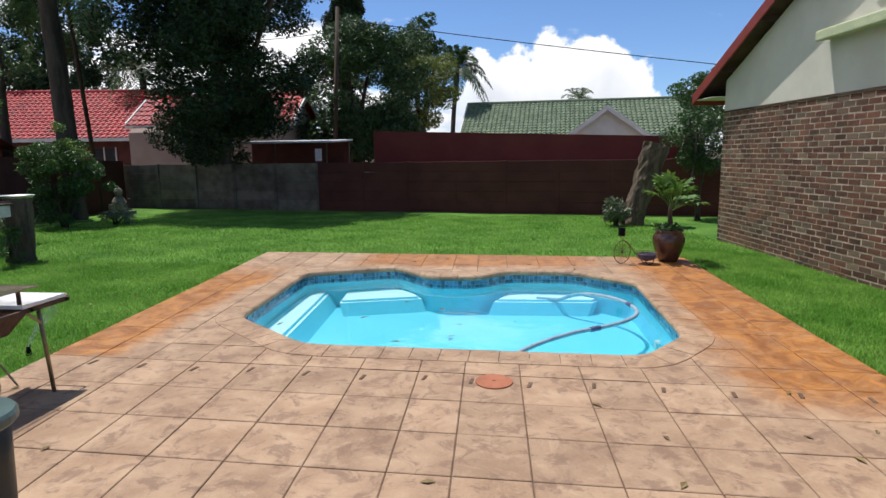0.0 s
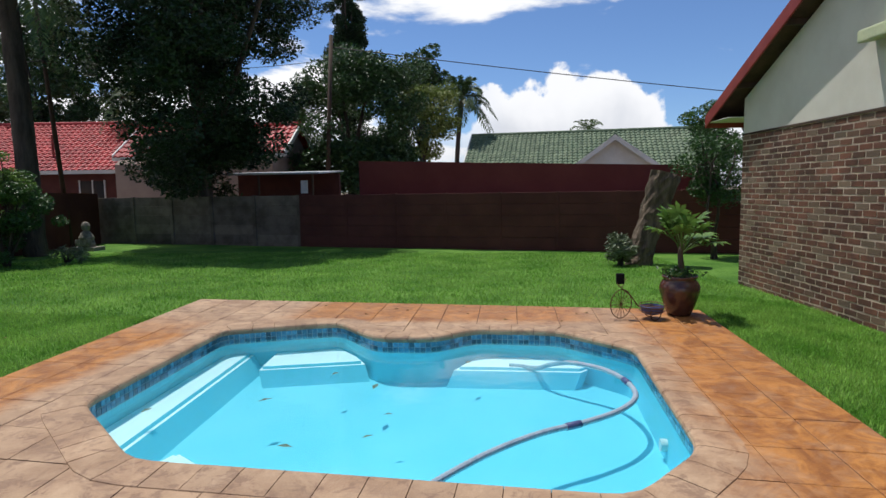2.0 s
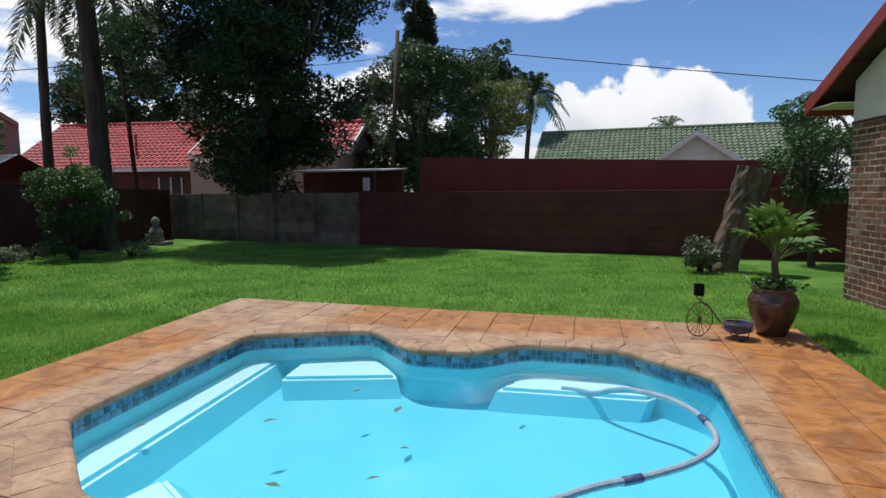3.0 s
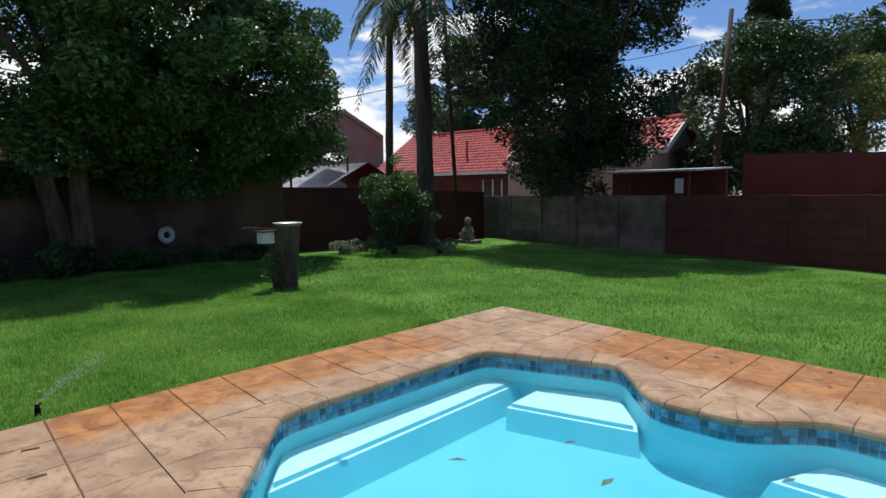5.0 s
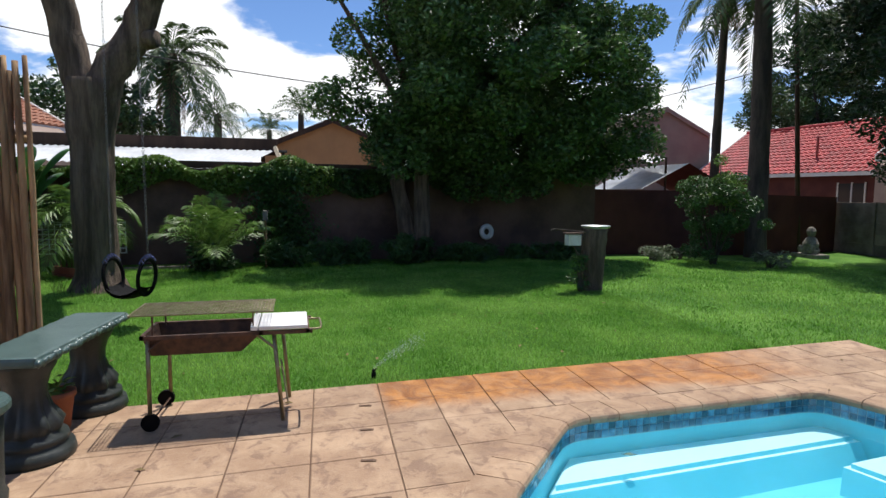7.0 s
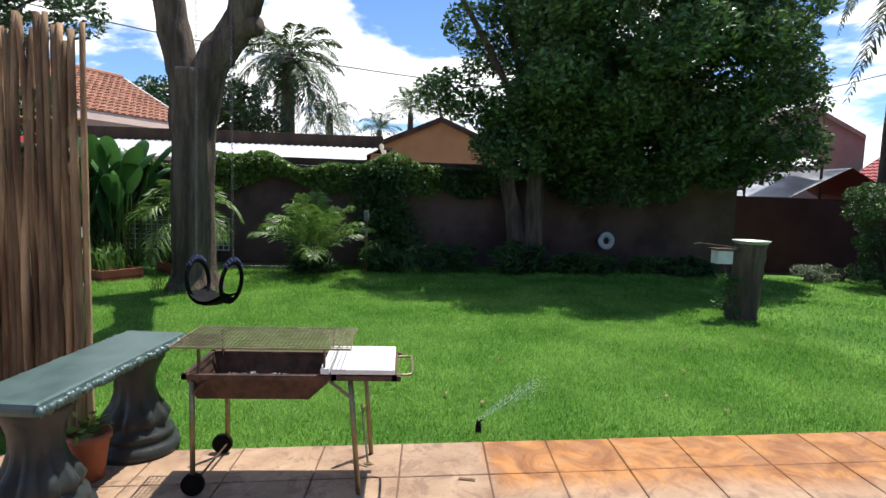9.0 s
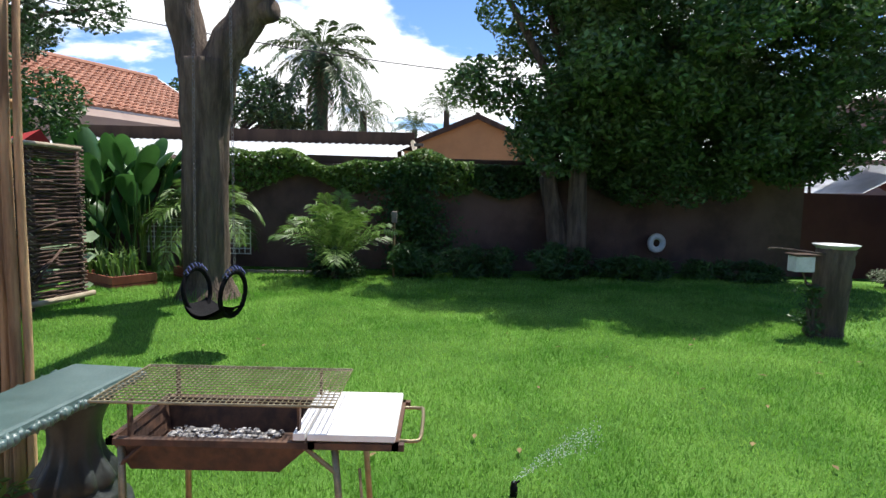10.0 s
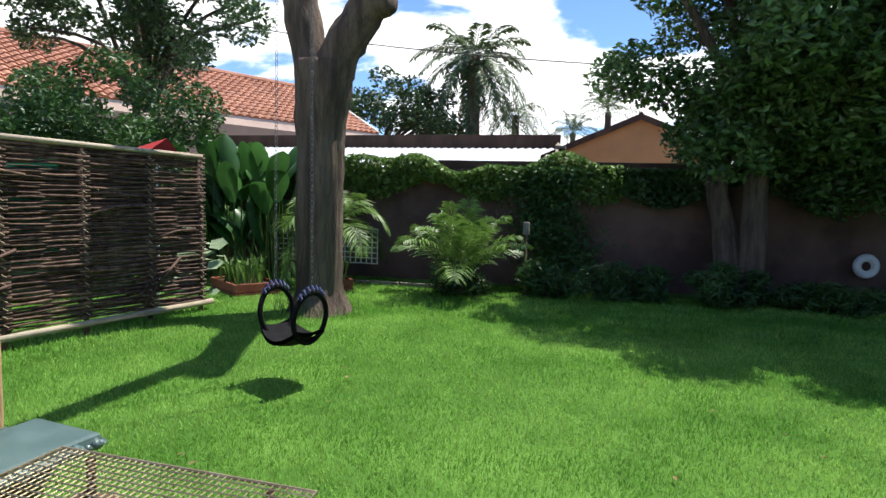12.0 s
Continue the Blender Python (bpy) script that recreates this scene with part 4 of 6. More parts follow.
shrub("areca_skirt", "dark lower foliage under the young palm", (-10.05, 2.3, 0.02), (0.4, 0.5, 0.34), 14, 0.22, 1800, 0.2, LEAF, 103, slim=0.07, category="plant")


def vine():
    """Creeper over the top of the west wall."""
    rng = np.random.default_rng(7)
    n = 15000
    y = rng.uniform(-3.2, 4.6, n)
    hump = 0.14 * np.sin(y * 2.1) + 0.08 * np.sin(y * 5.3 + 1) + 0.1
    drop = rng.uniform(0, 1, n) ** 1.7
    z = 2.02 + hump * (0.9 - drop) - drop * (0.38 + 0.16 * np.sin(y * 3.3))
    x = -11.02 - 0.0756 * (y + 1) + 0.05 + 0.16 * np.sqrt(1 - drop) * rng.normal(size=n) * 0.7 + 0.06 * rng.uniform(0, 1, n)
    t = thing("creeper", "bright green creeper draped over the boundary wall", "creeper", (0, 0, 0))
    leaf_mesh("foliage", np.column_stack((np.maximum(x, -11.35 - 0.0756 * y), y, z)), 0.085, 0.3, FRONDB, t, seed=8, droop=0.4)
    n = 6000
    y = rng.normal(3.55, 0.3, n)
    z = rng.uniform(0.1, 2.05, n)
    m = 9000
    yy = rng.uniform(3.4, 7.6, m)
    dd = rng.uniform(0, 1, m) ** 1.5
    # stretch under the big tree: its shade is put into a darker leaf colour
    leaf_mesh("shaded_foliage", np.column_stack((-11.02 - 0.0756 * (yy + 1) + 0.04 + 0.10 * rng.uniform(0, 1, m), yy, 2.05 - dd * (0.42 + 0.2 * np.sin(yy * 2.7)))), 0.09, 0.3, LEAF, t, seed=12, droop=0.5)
    leaf_mesh("hanging_foliage", np.column_stack((-11.2 + rng.uniform(-0.05, 0.22, n) + 0.05, y + 0.15 * np.sin(z * 3), z)), 0.08, 0.3, LEAFM, t, seed=9, droop=0.5)


vine()
bm_, len_ = run((-11.50, 2.7), (-12.02, 9.4))
beam = part("roof_beam", boxed(0, len_, -0.06, 0.06, 2.0, 2.17, bevel=0.01), DARKWOOD)
beam.matrix_basis = bm_
tagged(beam, "long dark timber beam lying along the boundary wall", "beam")


def strelitzia():
    """Clump of tall paddle leaves."""
    t = thing("giant_strelitzia", "clump of tall glossy paddle-shaped leaves", "plant", (-10.1, -1.5, 0.02))
    rng = random.Random(5)
    for k in range(50):
        az, h, ln = rng.uniform(0, 6.28), rng.uniform(0.45, 1.75), rng.uniform(0.95, 1.35)
        lean = rng.uniform(0.08, 0.55)
        base = Vector((rng.uniform(-.25, .25), rng.uniform(-.75, .75), 0))
        d = Vector((math.cos(az) * 0.6, math.sin(az), 0))
        top = base + d * lean * 0.6 + Vector((0, 0, h))
        stem = part("leaf_stalk", tubed(spline([base, base + d * 0.1 + Vector((0, 0, h * 0.5)), top], 3), [0.022, 0.02, 0.018, 0.016, 0.014, 0.012, 0.011], 5), FRONDB, t, smooth=True)
        b = bmesh.new()
        rows_ = []
        side = d.cross(Vector((0, 0, 1))).normalized()
        side = (side * math.cos(rng.uniform(-.5, .5)) + d.normalized() * math.sin(rng.uniform(-.6, .6))).normalized()
        for i in range(8):
            q = i / 7
            p = top + d * (0.25 + lean) * q * ln * 0.7 + Vector((0, 0, ln * (q * 0.95 - (0.18 + lean * 0.7) * q * q)))
            w = 0.19 * math.sin(math.pi * (0.05 + 0.93 * q)) ** 0.75
            up_ = Vector((0, 0, 1)).cross(side) * 0.12 * w / 0.15
            rows_.append([b.verts.new(p - side * w + up_ * 0.6), b.verts.new(p - side * w * 0.5 + up_ * 0.15), b.verts.new(p), b.verts.new(p + side * w * 0.5 + up_ * 0.15), b.verts.new(p + side * w + up_ * 0.6)])
        for a, c in zip(rows_, rows_[1:]):
            for i in range(4):
                b.faces.new((a[i], a[i + 1], c[i + 1], c[i]))
        part("leaf", b, BANANA, t, smooth=True)
    return t


strelitzia()


# ---- the lopped tree and its swing ----
def swing_tree():
    t = thing("swing_tree", "thick lopped tree trunk with fissured bark on the lawn", "tree", (-8.15, 0.93, 0.03))
    b = bmesh.new()
    main = spline([(0, 0.0, -0.2), (0, 0, 0.12), (0.02, 0, 0.5), (0.02, -0.01, 1.4), (0.0, 0.0, 2.3), (0, 0.03, 3.1)], 7)
    rad = [0.48 - 0.20 * smooth(i / 13) + 0.06 * smooth((i - 26) / 9) for i in range(len(main))]
    tube(b, main, rad, 64, rough=0.02, seed=3)
    for v in b.verts:
        a, z = math.atan2(v.co.y, v.co.x), v.co.z
        k = 1 + 0.035 * math.sin(11 * a + 1.7 * z + 0.6 * math.sin(3 * z)) + 0.03 * math.sin(19 * a - 1.1 * z + math.sin(2.3 * z + a)) + 0.02 * math.sin(5 * a + 2 * z)
        k += 0.16 * math.exp(-((z - 2.42) / 0.16) ** 2) * max(0.0, math.cos(a + 1.2)) ** 3 + 0.10 * math.exp(-((z - 2.75) / 0.25) ** 2) * max(0.0, math.cos(a - 1.1)) ** 2
        k += 0.22 * math.exp(-(z + 0.05) / 0.16) * max(0.0, math.sin(2.5 * a + 0.4)) if z > -0.1 else 0.0
        v.co.x, v.co.y = v.co.x * k, v.co.y * k
    part("trunk", b, BARK, t, smooth=True)
    for k, (pts, r0, r1) in enumerate((([(0, 0.02, 2.75), (0.0, -0.18, 3.3), (0.05, -0.34, 4.2), (0.3, -0.5, 5.6)], 0.25, 0.17), ([(0, 0.05, 2.7), (0.02, 0.28, 3.25), (0.0, 0.60, 3.75), (0.2, 0.95, 4.5), (0.85, 1.7, 5.7)], 0.26, 0.17), ([(0.0, 0.7, 3.72), (0.1, 0.92, 3.74)], 0.15, 0.13), ([(0.5, 1.3, 5.0), (1.4, 1.3, 5.45), (2.9, 1.25, 5.45)], 0.14, 0.09), ([(0.1, -0.4, 4.6), (0.9, -1.3, 5.4), (1.6, -2.2, 5.7)], 0.13, 0.09))):
        line = spline(pts, 5)
        part("limb", tubed(line, [(r0 + (r1 - r0) * i / len(line)) * (1 + 0.05 * math.sin(2.1 * i + k)) for i in range(len(line))], 28, rough=0.07, seed=k), BARK, t, smooth=True)
    b = bmesh.new()
    rng = random.Random(2)
    for k in range(70):
        a, r = rng.uniform(-2.2, 1.6), rng.uniform(0.42, 0.62)
        p = Vector((r * math.cos(a), r * math.sin(a), -0.03))
        e = p + Vector((rng.uniform(-.1, .1), rng.uniform(-.1, .1), rng.uniform(0.12, 0.26)))
        tube(b, [p, p.lerp(e, 0.6), e], [0.006, 0.005, 0.001], 3)
    part("grass_tuft", b, FRONDB, t)["kind"] = "stuff"


swing_tree()


def chain(bm, p0, p1, r=0.0027, link=0.05):
    """A chain of alternating oval links."""
    p0, p1 = Vector(p0), Vector(p1)
    d = (p1 - p0)
    n = int(d.length / (link * 0.78))
    d.normalize()
    s = d.cross(Vector((0.3, 1, 0))).normalized()
    for i in range(n):
        c = p0 + d * (i + 0.5) * link * 0.78
        w = s if i % 2 else d.cross(s)
        ring = [c + d * math.sin(a) * link * 0.5 + w * math.cos(a) * link * 0.26 for a in (0, 1.05, 2.09, 3.14, 4.19, 5.24)]
        tube(bm, ring + ring[:1], r, 3, cap=False)


def swing():
    c = Vector((-5.62, 2.0, 0.0))
    t = thing("tyre_swing", "black seat swing cut from a tyre, hung on chains", "swing", c)
    yw = math.radians(-20)
    u, w = Vector((math.cos(yw), math.sin(yw), 0)), Vector((-math.sin(yw), math.cos(yw), 0))
    for s in (-1, 1):
        ring = []
        for k in range(29):
            a = 2 * math.pi * k / 28
            p = w * (s * 0.20) + u * 0.165 * math.cos(a) + Vector((0, 0, 0.58 + 0.20 * math.sin(a)))
            p += w * s * 0.02 * math.sin(a)
            ring.append(p)
        part("loop", tubed(ring, 0.021, 10, cap=False), BLACKRUBBER, t, smooth=True)
        b = bmesh.new()
        top = w * s * 0.22 + Vector((0, 0, 0.79))
        chain(b, top, top + Vector((0.0, 0, 4.55)) - w * s * 0.04)
        part("chain", b, CHAINSTEEL, t, "thin steel chain")
        for k in range(7):
            b = bmesh.new()
            a = 0.8 + k * 0.25
            p = w * (s * (0.20 + 0.02 * math.sin(a))) + u * 0.168 * math.cos(a) + Vector((0, 0, 0.60 + 0.21 * math.sin(a)))
            tube(b, [p + Vector((0, 0, 0.03)), p + w * 0.028, p - Vector((0, 0, 0.03)), p - w * 0.028, p + Vector((0, 0, 0.03))], 0.007, 5, cap=False)
            part("wrapping", b, BLUECLOTH, t, "blue-grey rope wrapping")
    b = bmesh.new()
    grid = []
    for i in range(9):
        v = -1 + 2 * i / 8
        row = []
        for j in range(9):
            q = -1 + 2 * j / 8
            row.append(w * v * 0.22 + u * q * 0.20 * (1 - 0.25 * v * v) + Vector((0, 0, 0.37 + 0.10 * v * v + 0.03 * q * q)))
        grid.append(row)
    for off in (0.0, -0.035):
        vs = [[b.verts.new(p + Vector((0, 0, off))) for p in r] for r in grid]
        for i in range(8):
            for j in range(8):
                b.faces.new((vs[i][j], vs[i + 1][j], vs[i + 1][j + 1], vs[i][j + 1]))
    part("seat", b, BLACKRUBBER, t, smooth=True)


swing()


# ---- patio things ----
def pedestal(bm, at):
    prof = [(0.245, 0.0), (0.25, 0.03), (0.24, 0.085), (0.20, 0.10), (0.215, 0.125), (0.21, 0.16), (0.165, 0.185), (0.17, 0.20, 0.18), (0.175, 0.25, 0.3), (0.15, 0.30, 0.32), (0.125, 0.36, 0.2), (0.112, 0.44, 0.05), (0.115, 0.52), (0.135, 0.60), (0.165, 0.66), (0.175, 0.70), (0.15, 0.71)]
    return lathe(bm, [(q[0] * 0.92, q[1] * 0.815, *q[2:]) for q in prof], 40, at, 1.0, 1.05)


def concrete_table():
    t = thing("garden_table", "green painted concrete garden table on two fluted pedestals", "table", (-2.60, 2.34, 0.0), turn=-6.0)
    b = boxed(-0.63, 0.63, -0.185, 0.185, 0.578, 0.64, bevel=0.022)
    bmesh.ops.subdivide_edges(b, edges=[e for e in b.edges if e.calc_length() > 0.3], cuts=14, use_grid_fill=True)
    part("tabletop", b, GREENSTONE, t, "glossy green stone-cast top", smooth=False)
    rng = random.Random(9)
    b = bmesh.new()
    for k in range(46):
        x = -0.62 + 1.24 * k / 45
        for y, dy in ((-0.188, 0), (0.188, 0)):
            r = bmesh.ops.create_icosphere(b, subdivisions=1, radius=rng.uniform(0.017, 0.026))["verts"]
            for v in r:
                v.co += Vector((x + rng.uniform(-.006, .006), y, 0.607 + rng.uniform(-.012, .012)))
    part("carved_rim", b, GREENSTONE, t, "carved leaf rim", smooth=True)["kind"] = "stuff"
    for x in (-0.38, 0.40):
        part("pedestal", pedestal(bmesh.new(), (x, 0.0, 0)), DARKSTONE, t, "dark green fluted pedestal", smooth=True)


concrete_table()


def stool():
    t = thing("concrete_stool", "dark green concrete stool beside the garden table", "stool", (-1.60, 2.26, 0.0))
    part("column", lathe(bmesh.new(), [(0.17, 0), (0.175, 0.06), (0.16, 0.08), (0.165, 0.30, 0.05), (0.175, 0.47)], 28), DARKSTONE, t, smooth=True)
    part("seat", lathe(bmesh.new(), [(0.19, 0.47), (0.205, 0.485), (0.205, 0.515), (0.195, 0.53)], 32), GREENSTONE, t, "rounded grey-green seat", smooth=False)


stool()


def flower_pot():
    t = thing("terracotta_pot", "small terracotta pot with a dry plant under the table", "plant pot", (-2.62, 2.30, 0.0))
    part("pot", lathe(bmesh.new(), [(0.07, 0), (0.10, 0.21), (0.112, 0.215), (0.112, 0.25), (0.098, 0.25), (0.09, 0.2)], 20), TERRACOTTA, t, smooth=True)
    leaf_mesh("plant", np.random.default_rng(3).normal(size=(40, 3)) * 0.04 + np.array((0, 0, 0.27)), 0.08, 0.2, FRONDB, t, seed=4)


flower_pot()


def braai():
    t = thing("braai", "rusty wheeled steel barbecue with mesh grid and white board", "barbecue", (0, 0, 0))
    x0, x1, y0, y1 = -2.86, -2.43, 2.86, 3.58
    # tray with sloped walls
    b = bmesh.new()
    hi, lo = 0.61, 0.48
    top = [(x0, y0), (x1, y0), (x1, y1), (x0, y1)]
    bot = [(x0 + 0.05, y0 + 0.04), (x1 - 0.05, y0 + 0.04), (x1 - 0.05, y1 - 0.13), (x0 + 0.05, y1 - 0.13)]
    outer = [b.verts.new((*p, hi)) for p in top] + [b.verts.new((*p, lo)) for p in bot]
    inner = [b.verts.new((p[0] + s, p[1] + r, hi)) for p, s, r in zip(top, (.012, -.012, -.012, .012), (.012, .012, -.012, -.012))] + [b.verts.new((p[0], p[1], lo + 0.012)) for p in bot]
    for g in (outer, inner):
        b.faces.new(g[4:])
        for k in range(4):
            b.faces.new((g[k], g[(k + 1) % 4], g[4 + (k + 1) % 4], g[4 + k]))
    for k in range(4):
        b.faces.new((outer[k], outer[(k + 1) % 4], inner[(k + 1) % 4], inner[k]))
    part("fire_tray", b, IRON, t, "dark rusty fire tray")
    b = bmesh.new()
    for a, c in (((x0, y0), (x0, 3.9)), ((x1, y0), (x1, 3.9)), ((x0, y0), (x1, y0)), ((x0, y1), (x1, y1)), ((x0, 3.88), (x1, 3.88))):
        box(b, min(a[0], c[0]) - 0.015, max(a[0], c[0]) + 0.015, min(a[1], c[1]) - 0.012, max(a[1], c[1]) + 0.012, 0.598, 0.622)
    part("frame", b, IRON, t)
    rng = random.Random(6)
    b = bmesh.new()
    for k in range(520):
        r = bmesh.ops.create_icosphere(b, subdivisions=1, radius=0.004 + 0.016 * rng.random() ** 2.2)["verts"]
        p = Vector((rng.uniform(x0 + 0.07, x1 - 0.07), rng.uniform(y0 + 0.07, y1 - 0.2), lo + 0.014 + rng.uniform(0, 0.026)))
        for v in r:
            v.co = Vector((v.co.x * rng.uniform(.7, 1.5), v.co.y * rng.uniform(.7, 1.5), v.co.z * 0.6)) + p
    part("ash_bed", b, ASH, t, "grey ash and burnt coals")
    # mesh grid on four brackets
    grid = thing_part("grid", t)
    gx0, gx1, gy0, gy1, gz = -2.86, -2.42, 2.79, 3.66, 0.755
    part("rim", tubed([(gx0, gy0, gz), (gx1, gy0, gz), (gx1, gy1, gz), (gx0, gy1, gz), (gx0, gy0, gz)], 0.0055, 6), STEELY, grid)
    n = 40
    for k in range(1, n):
        y = gy0 + (gy1 - gy0) * k / n
        part("wire", tubed([(gx0, y, gz), (gx1, y, gz)], 0.0025, 4), STEELY, grid)
    for k in range(1, 15):
        x = gx0 + (gx1 - gx0) * k / 15
        part("wire", tubed([(x, gy0, gz + 0.003), (x, gy1, gz + 0.003)], 0.0022, 4), STEELY, grid)
    for x in (x0 + 0.02, x1 - 0.02):
        for y in (y0 + 0.06, y1 - 0.05):
            part("bracket", boxed(x - 0.014, x + 0.014, y - 0.004, y + 0.004, 0.60, gz - 0.004), IRON, t)
    # legs, wheels, stays
    for x, y, dy in ((x1 - 0.01, 2.89, 0.0), (x0 - 0.06, 2.92, 0.0), (x1 - 0.01, 3.66, 0.05), (x0 - 0.04, 3.70, 0.05)):
        zb = 0.0 if x > -2.7 else ground_z(x, y) * 0.6
        if dy == 0:
            zb += 0.05
        part("leg", tubed([(x, y, 0.60), (x, y + dy, zb)], 0.0135, 10), STEELY, t, "worn brassy steel leg", smooth=True)
    for x in (x1 - 0.01, x0 - 0.06):
        part("wheel", tubed([(x - 0.014, 2.89, 0.055), (x + 0.014, 2.89, 0.055)], 0.056, 20), BLACKRUBBER, t, "small black wheel")
    part("axle", tubed([(x1 - 0.01, 2.89, 0.055), (x0 - 0.06, 2.92, 0.055)], 0.006, 6), IRON, t)
    part("stay", tubed([(x1 - 0.005, 3.55, 0.60), (x1 - 0.005, 3.67, 0.50)], 0.009, 6), STEELY, t)
    part("stay", tubed([(x1 - 0.005, 2.98, 0.60), (x1 - 0.005, 2.89, 0.52)], 0.009, 6), IRON, t)
    part("stay", tubed([(x0 - 0.03, 3.69, 0.3), (x0 + 0.12, 3.74, 0.02)], 0.007, 6), STEELY, t)
    part("board", boxed(x0 - 0.01, x1 + 0.015, 3.565, 3.88, 0.630, 0.655, bevel=0.004), WHITEBOARD, t, "white laminated side board")
    part("board_edge", boxed(x0 - 0.01, x1 + 0.015, 3.515, 3.558, 0.630, 0.657, bevel=0.003), WHITEBOARD, t)
    part("handle", tubed(spline([(x0 + 0.06, 3.88, 0.615), (x0 + 0.06, 3.95, 0.615), (x0 + 0.10, 3.97, 0.62), (x1 - 0.08, 3.97, 0.62), (x1 - 0.04, 3.95, 0.615), (x1 - 0.04, 3.88, 0.615)], 4), 0.0075, 8), STEELY, t, smooth=True)


def thing_part(name, parent):
    """A part that carries sub-parts: its own small frame mesh."""
    ob = part(name, boxed(-2.86, -2.42, 2.786, 2.794, 0.751, 0.759), STEELY, parent)
    return ob


braai()


def pole_screen():
    t = thing("pole_screen", "tall screen of upright peeled poles beside the patio", "screen", (0, 0, 0))
    a, c = Vector((-3.24, 1.98)), Vector((-3.32, 0.60))
    n = 46
    rng = random.Random(8)
    for i in range(n):
        p = a.lerp(c, i / (n - 1)) + Vector((rng.uniform(-.012, .012), rng.uniform(-.012, .012)))
        r0 = rng.uniform(0.020, 0.032)
        h = 2.42 + rng.uniform(-0.07, 0.12)
        bend = Vector((rng.uniform(-.025, .025), rng.uniform(-.025, .025)))
        line = spline([(p.x, p.y, -0.06), (p.x + bend.x, p.y + bend.y, h * 0.35), (p.x - bend.x * 0.6, p.y - bend.y * 0.6, h * 0.7), (p.x - 0.05 + bend.x, p.y - 0.03, h)], 4)
        part("pole", tubed(line, [r0 * (1.1 - 0.35 * k / 12) for k in range(13)], 7, rough=0.08, seed=i), POLEWOOD, t, smooth=True)
    for z in (0.5, 1.9):
        part("cross_rail", tubed([(a.x - 0.06, a.y - 0.02, z), (c.x - 0.06, c.y, z)], 0.025, 8), POLEWOOD, t, smooth=True)


pole_screen()


def stick_screen():
    """Woven stick screen on a frame of poles."""
    p0, p1 = (-7.60, -0.42), (-4.55, -1.30)
    m, length = run(p0, p1)
    t = thing("stick_screen", "woven dark stick screen on a raised pole frame", "screen", (0, 0, 0))
    t.matrix_basis = m
    rng = random.Random(11)
    bays = [0.0, 0.66, 1.36, 2.1, 3.15]
    for s in bays:
        part("post", tubed([(s, 0, -0.1), (s + 0.01, 0, 1.98)], 0.028, 8), STICK, t, smooth=True)
    part("rail", tubed([(-0.15, 0.03, 0.16), (length + 0.1, 0.03, 0.10)], 0.035, 10), BAMBOO, t, "pale bamboo rail", smooth=True)
    part("rail", tubed([(-0.02, 0.02, 1.95), (length + 0.1, 0.02, 2.02)], 0.028, 10), BAMBOO, t, "pale bamboo rail", smooth=True)
    rows_ = 72
    for k in range(rows_):
        z = 0.17 + 1.80 * k / (rows_ - 1)
        for b0, b1 in zip(bays, bays[1:]):
            if rng.random() < (0.30 if b0 >= 2.0 and z > 0.8 else 0.03):
                continue
            w = 0.022 * (1 if k % 2 else -1)
            e = 0.06
            j = [rng.uniform(-0.012, 0.012) for _ in range(4)]
            line = spline([(b0 - e, w, z + j[0]), ((b0 * 2 + b1) / 3, w * 0.6 + rng.uniform(-.01, .01), z + j[1]), ((b0 + 2 * b1) / 3, -w * 0.6 + rng.uniform(-.01, .01), z + j[2]), (b1 + e, -w, z + j[3])], 2)
            r = rng.uniform(0.008, 0.018)
            part("stick", tubed(line, [r * (1.1 - 0.4 * i / len(line)) for i in range(len(line))], 5), STICK, t, smooth=True)
    for (s0, z0), (s1, z1) in (((0.75, 0.25), (0.3, 0.75)), ((2.9, 0.5), (2.0, 0.95)), ((2.8, 1.75), (1.9, 1.65)), ((2.95, 0.30), (2.05, 0.62)), ((1.3, 1.28), (0.8, 1.36)), ((0.9, 0.28), (0.45, 0.62)), ((0.62, 0.98), (0.1, 1.08))):
        part("loose_stick", tubed([(s0, 0.05, z0), ((s0 + s1) / 2, 0.05, (z0 + z1) / 2 + 0.03), (s1, 0.05, z1)], 0.016, 6), STICK, t, smooth=True)
    back = bmesh.new()
    for k in range(230):
        i = rng.randrange(4) if k % 4 else rng.randrange(3)
        z = rng.uniform(0.18, 1.95)
        if i == 3 and z > 0.8:
            continue
        b0, b1 = bays[i] - rng.uniform(0, 0.08), bays[i + 1] + rng.uniform(0, 0.08)
        tube(back, spline([(b0, -0.03, z + rng.uniform(-.02, .02)), ((b0 + b1) / 2, -0.045 + rng.uniform(-.01, .01), z + rng.uniform(-.02, .02)), (b1, -0.03, z + rng.uniform(-.02, .02))], 2), rng.uniform(0.008, 0.015), 5)
    part("inner_weave", back, STICK, t, smooth=True)["kind"] = "stuff"
    for s in bays[:4]:
        for k in range(22):
            z = 0.22 + k * 0.079
            part("tie", tubed([(s - 0.02, 0.034, z), (s + 0.02, 0.038, z + 0.03)], 0.005, 4), BAMBOO, t, "pale wire tie")
    tp = part("shade_cloth", boxed(1.55, 2.9, -0.10, -0.09, 0.80, 1.85), TARP)
    tp.matrix_basis = m
    tagged(tp, "green shade cloth hung behind the stick screen", "shade cloth")
    b = bmesh.new()
    v = [b.verts.new(p) for p in ((0.0, -0.35, 1.95), (0.45, -0.35, 1.98), (0.22, -0.30, 2.16), (0.12, -0.6, 2.14), (0.5, -0.65, 2.0))]
    b.faces.new((v[0], v[1], v[2]))
    b.faces.new((v[0], v[2], v[3]))
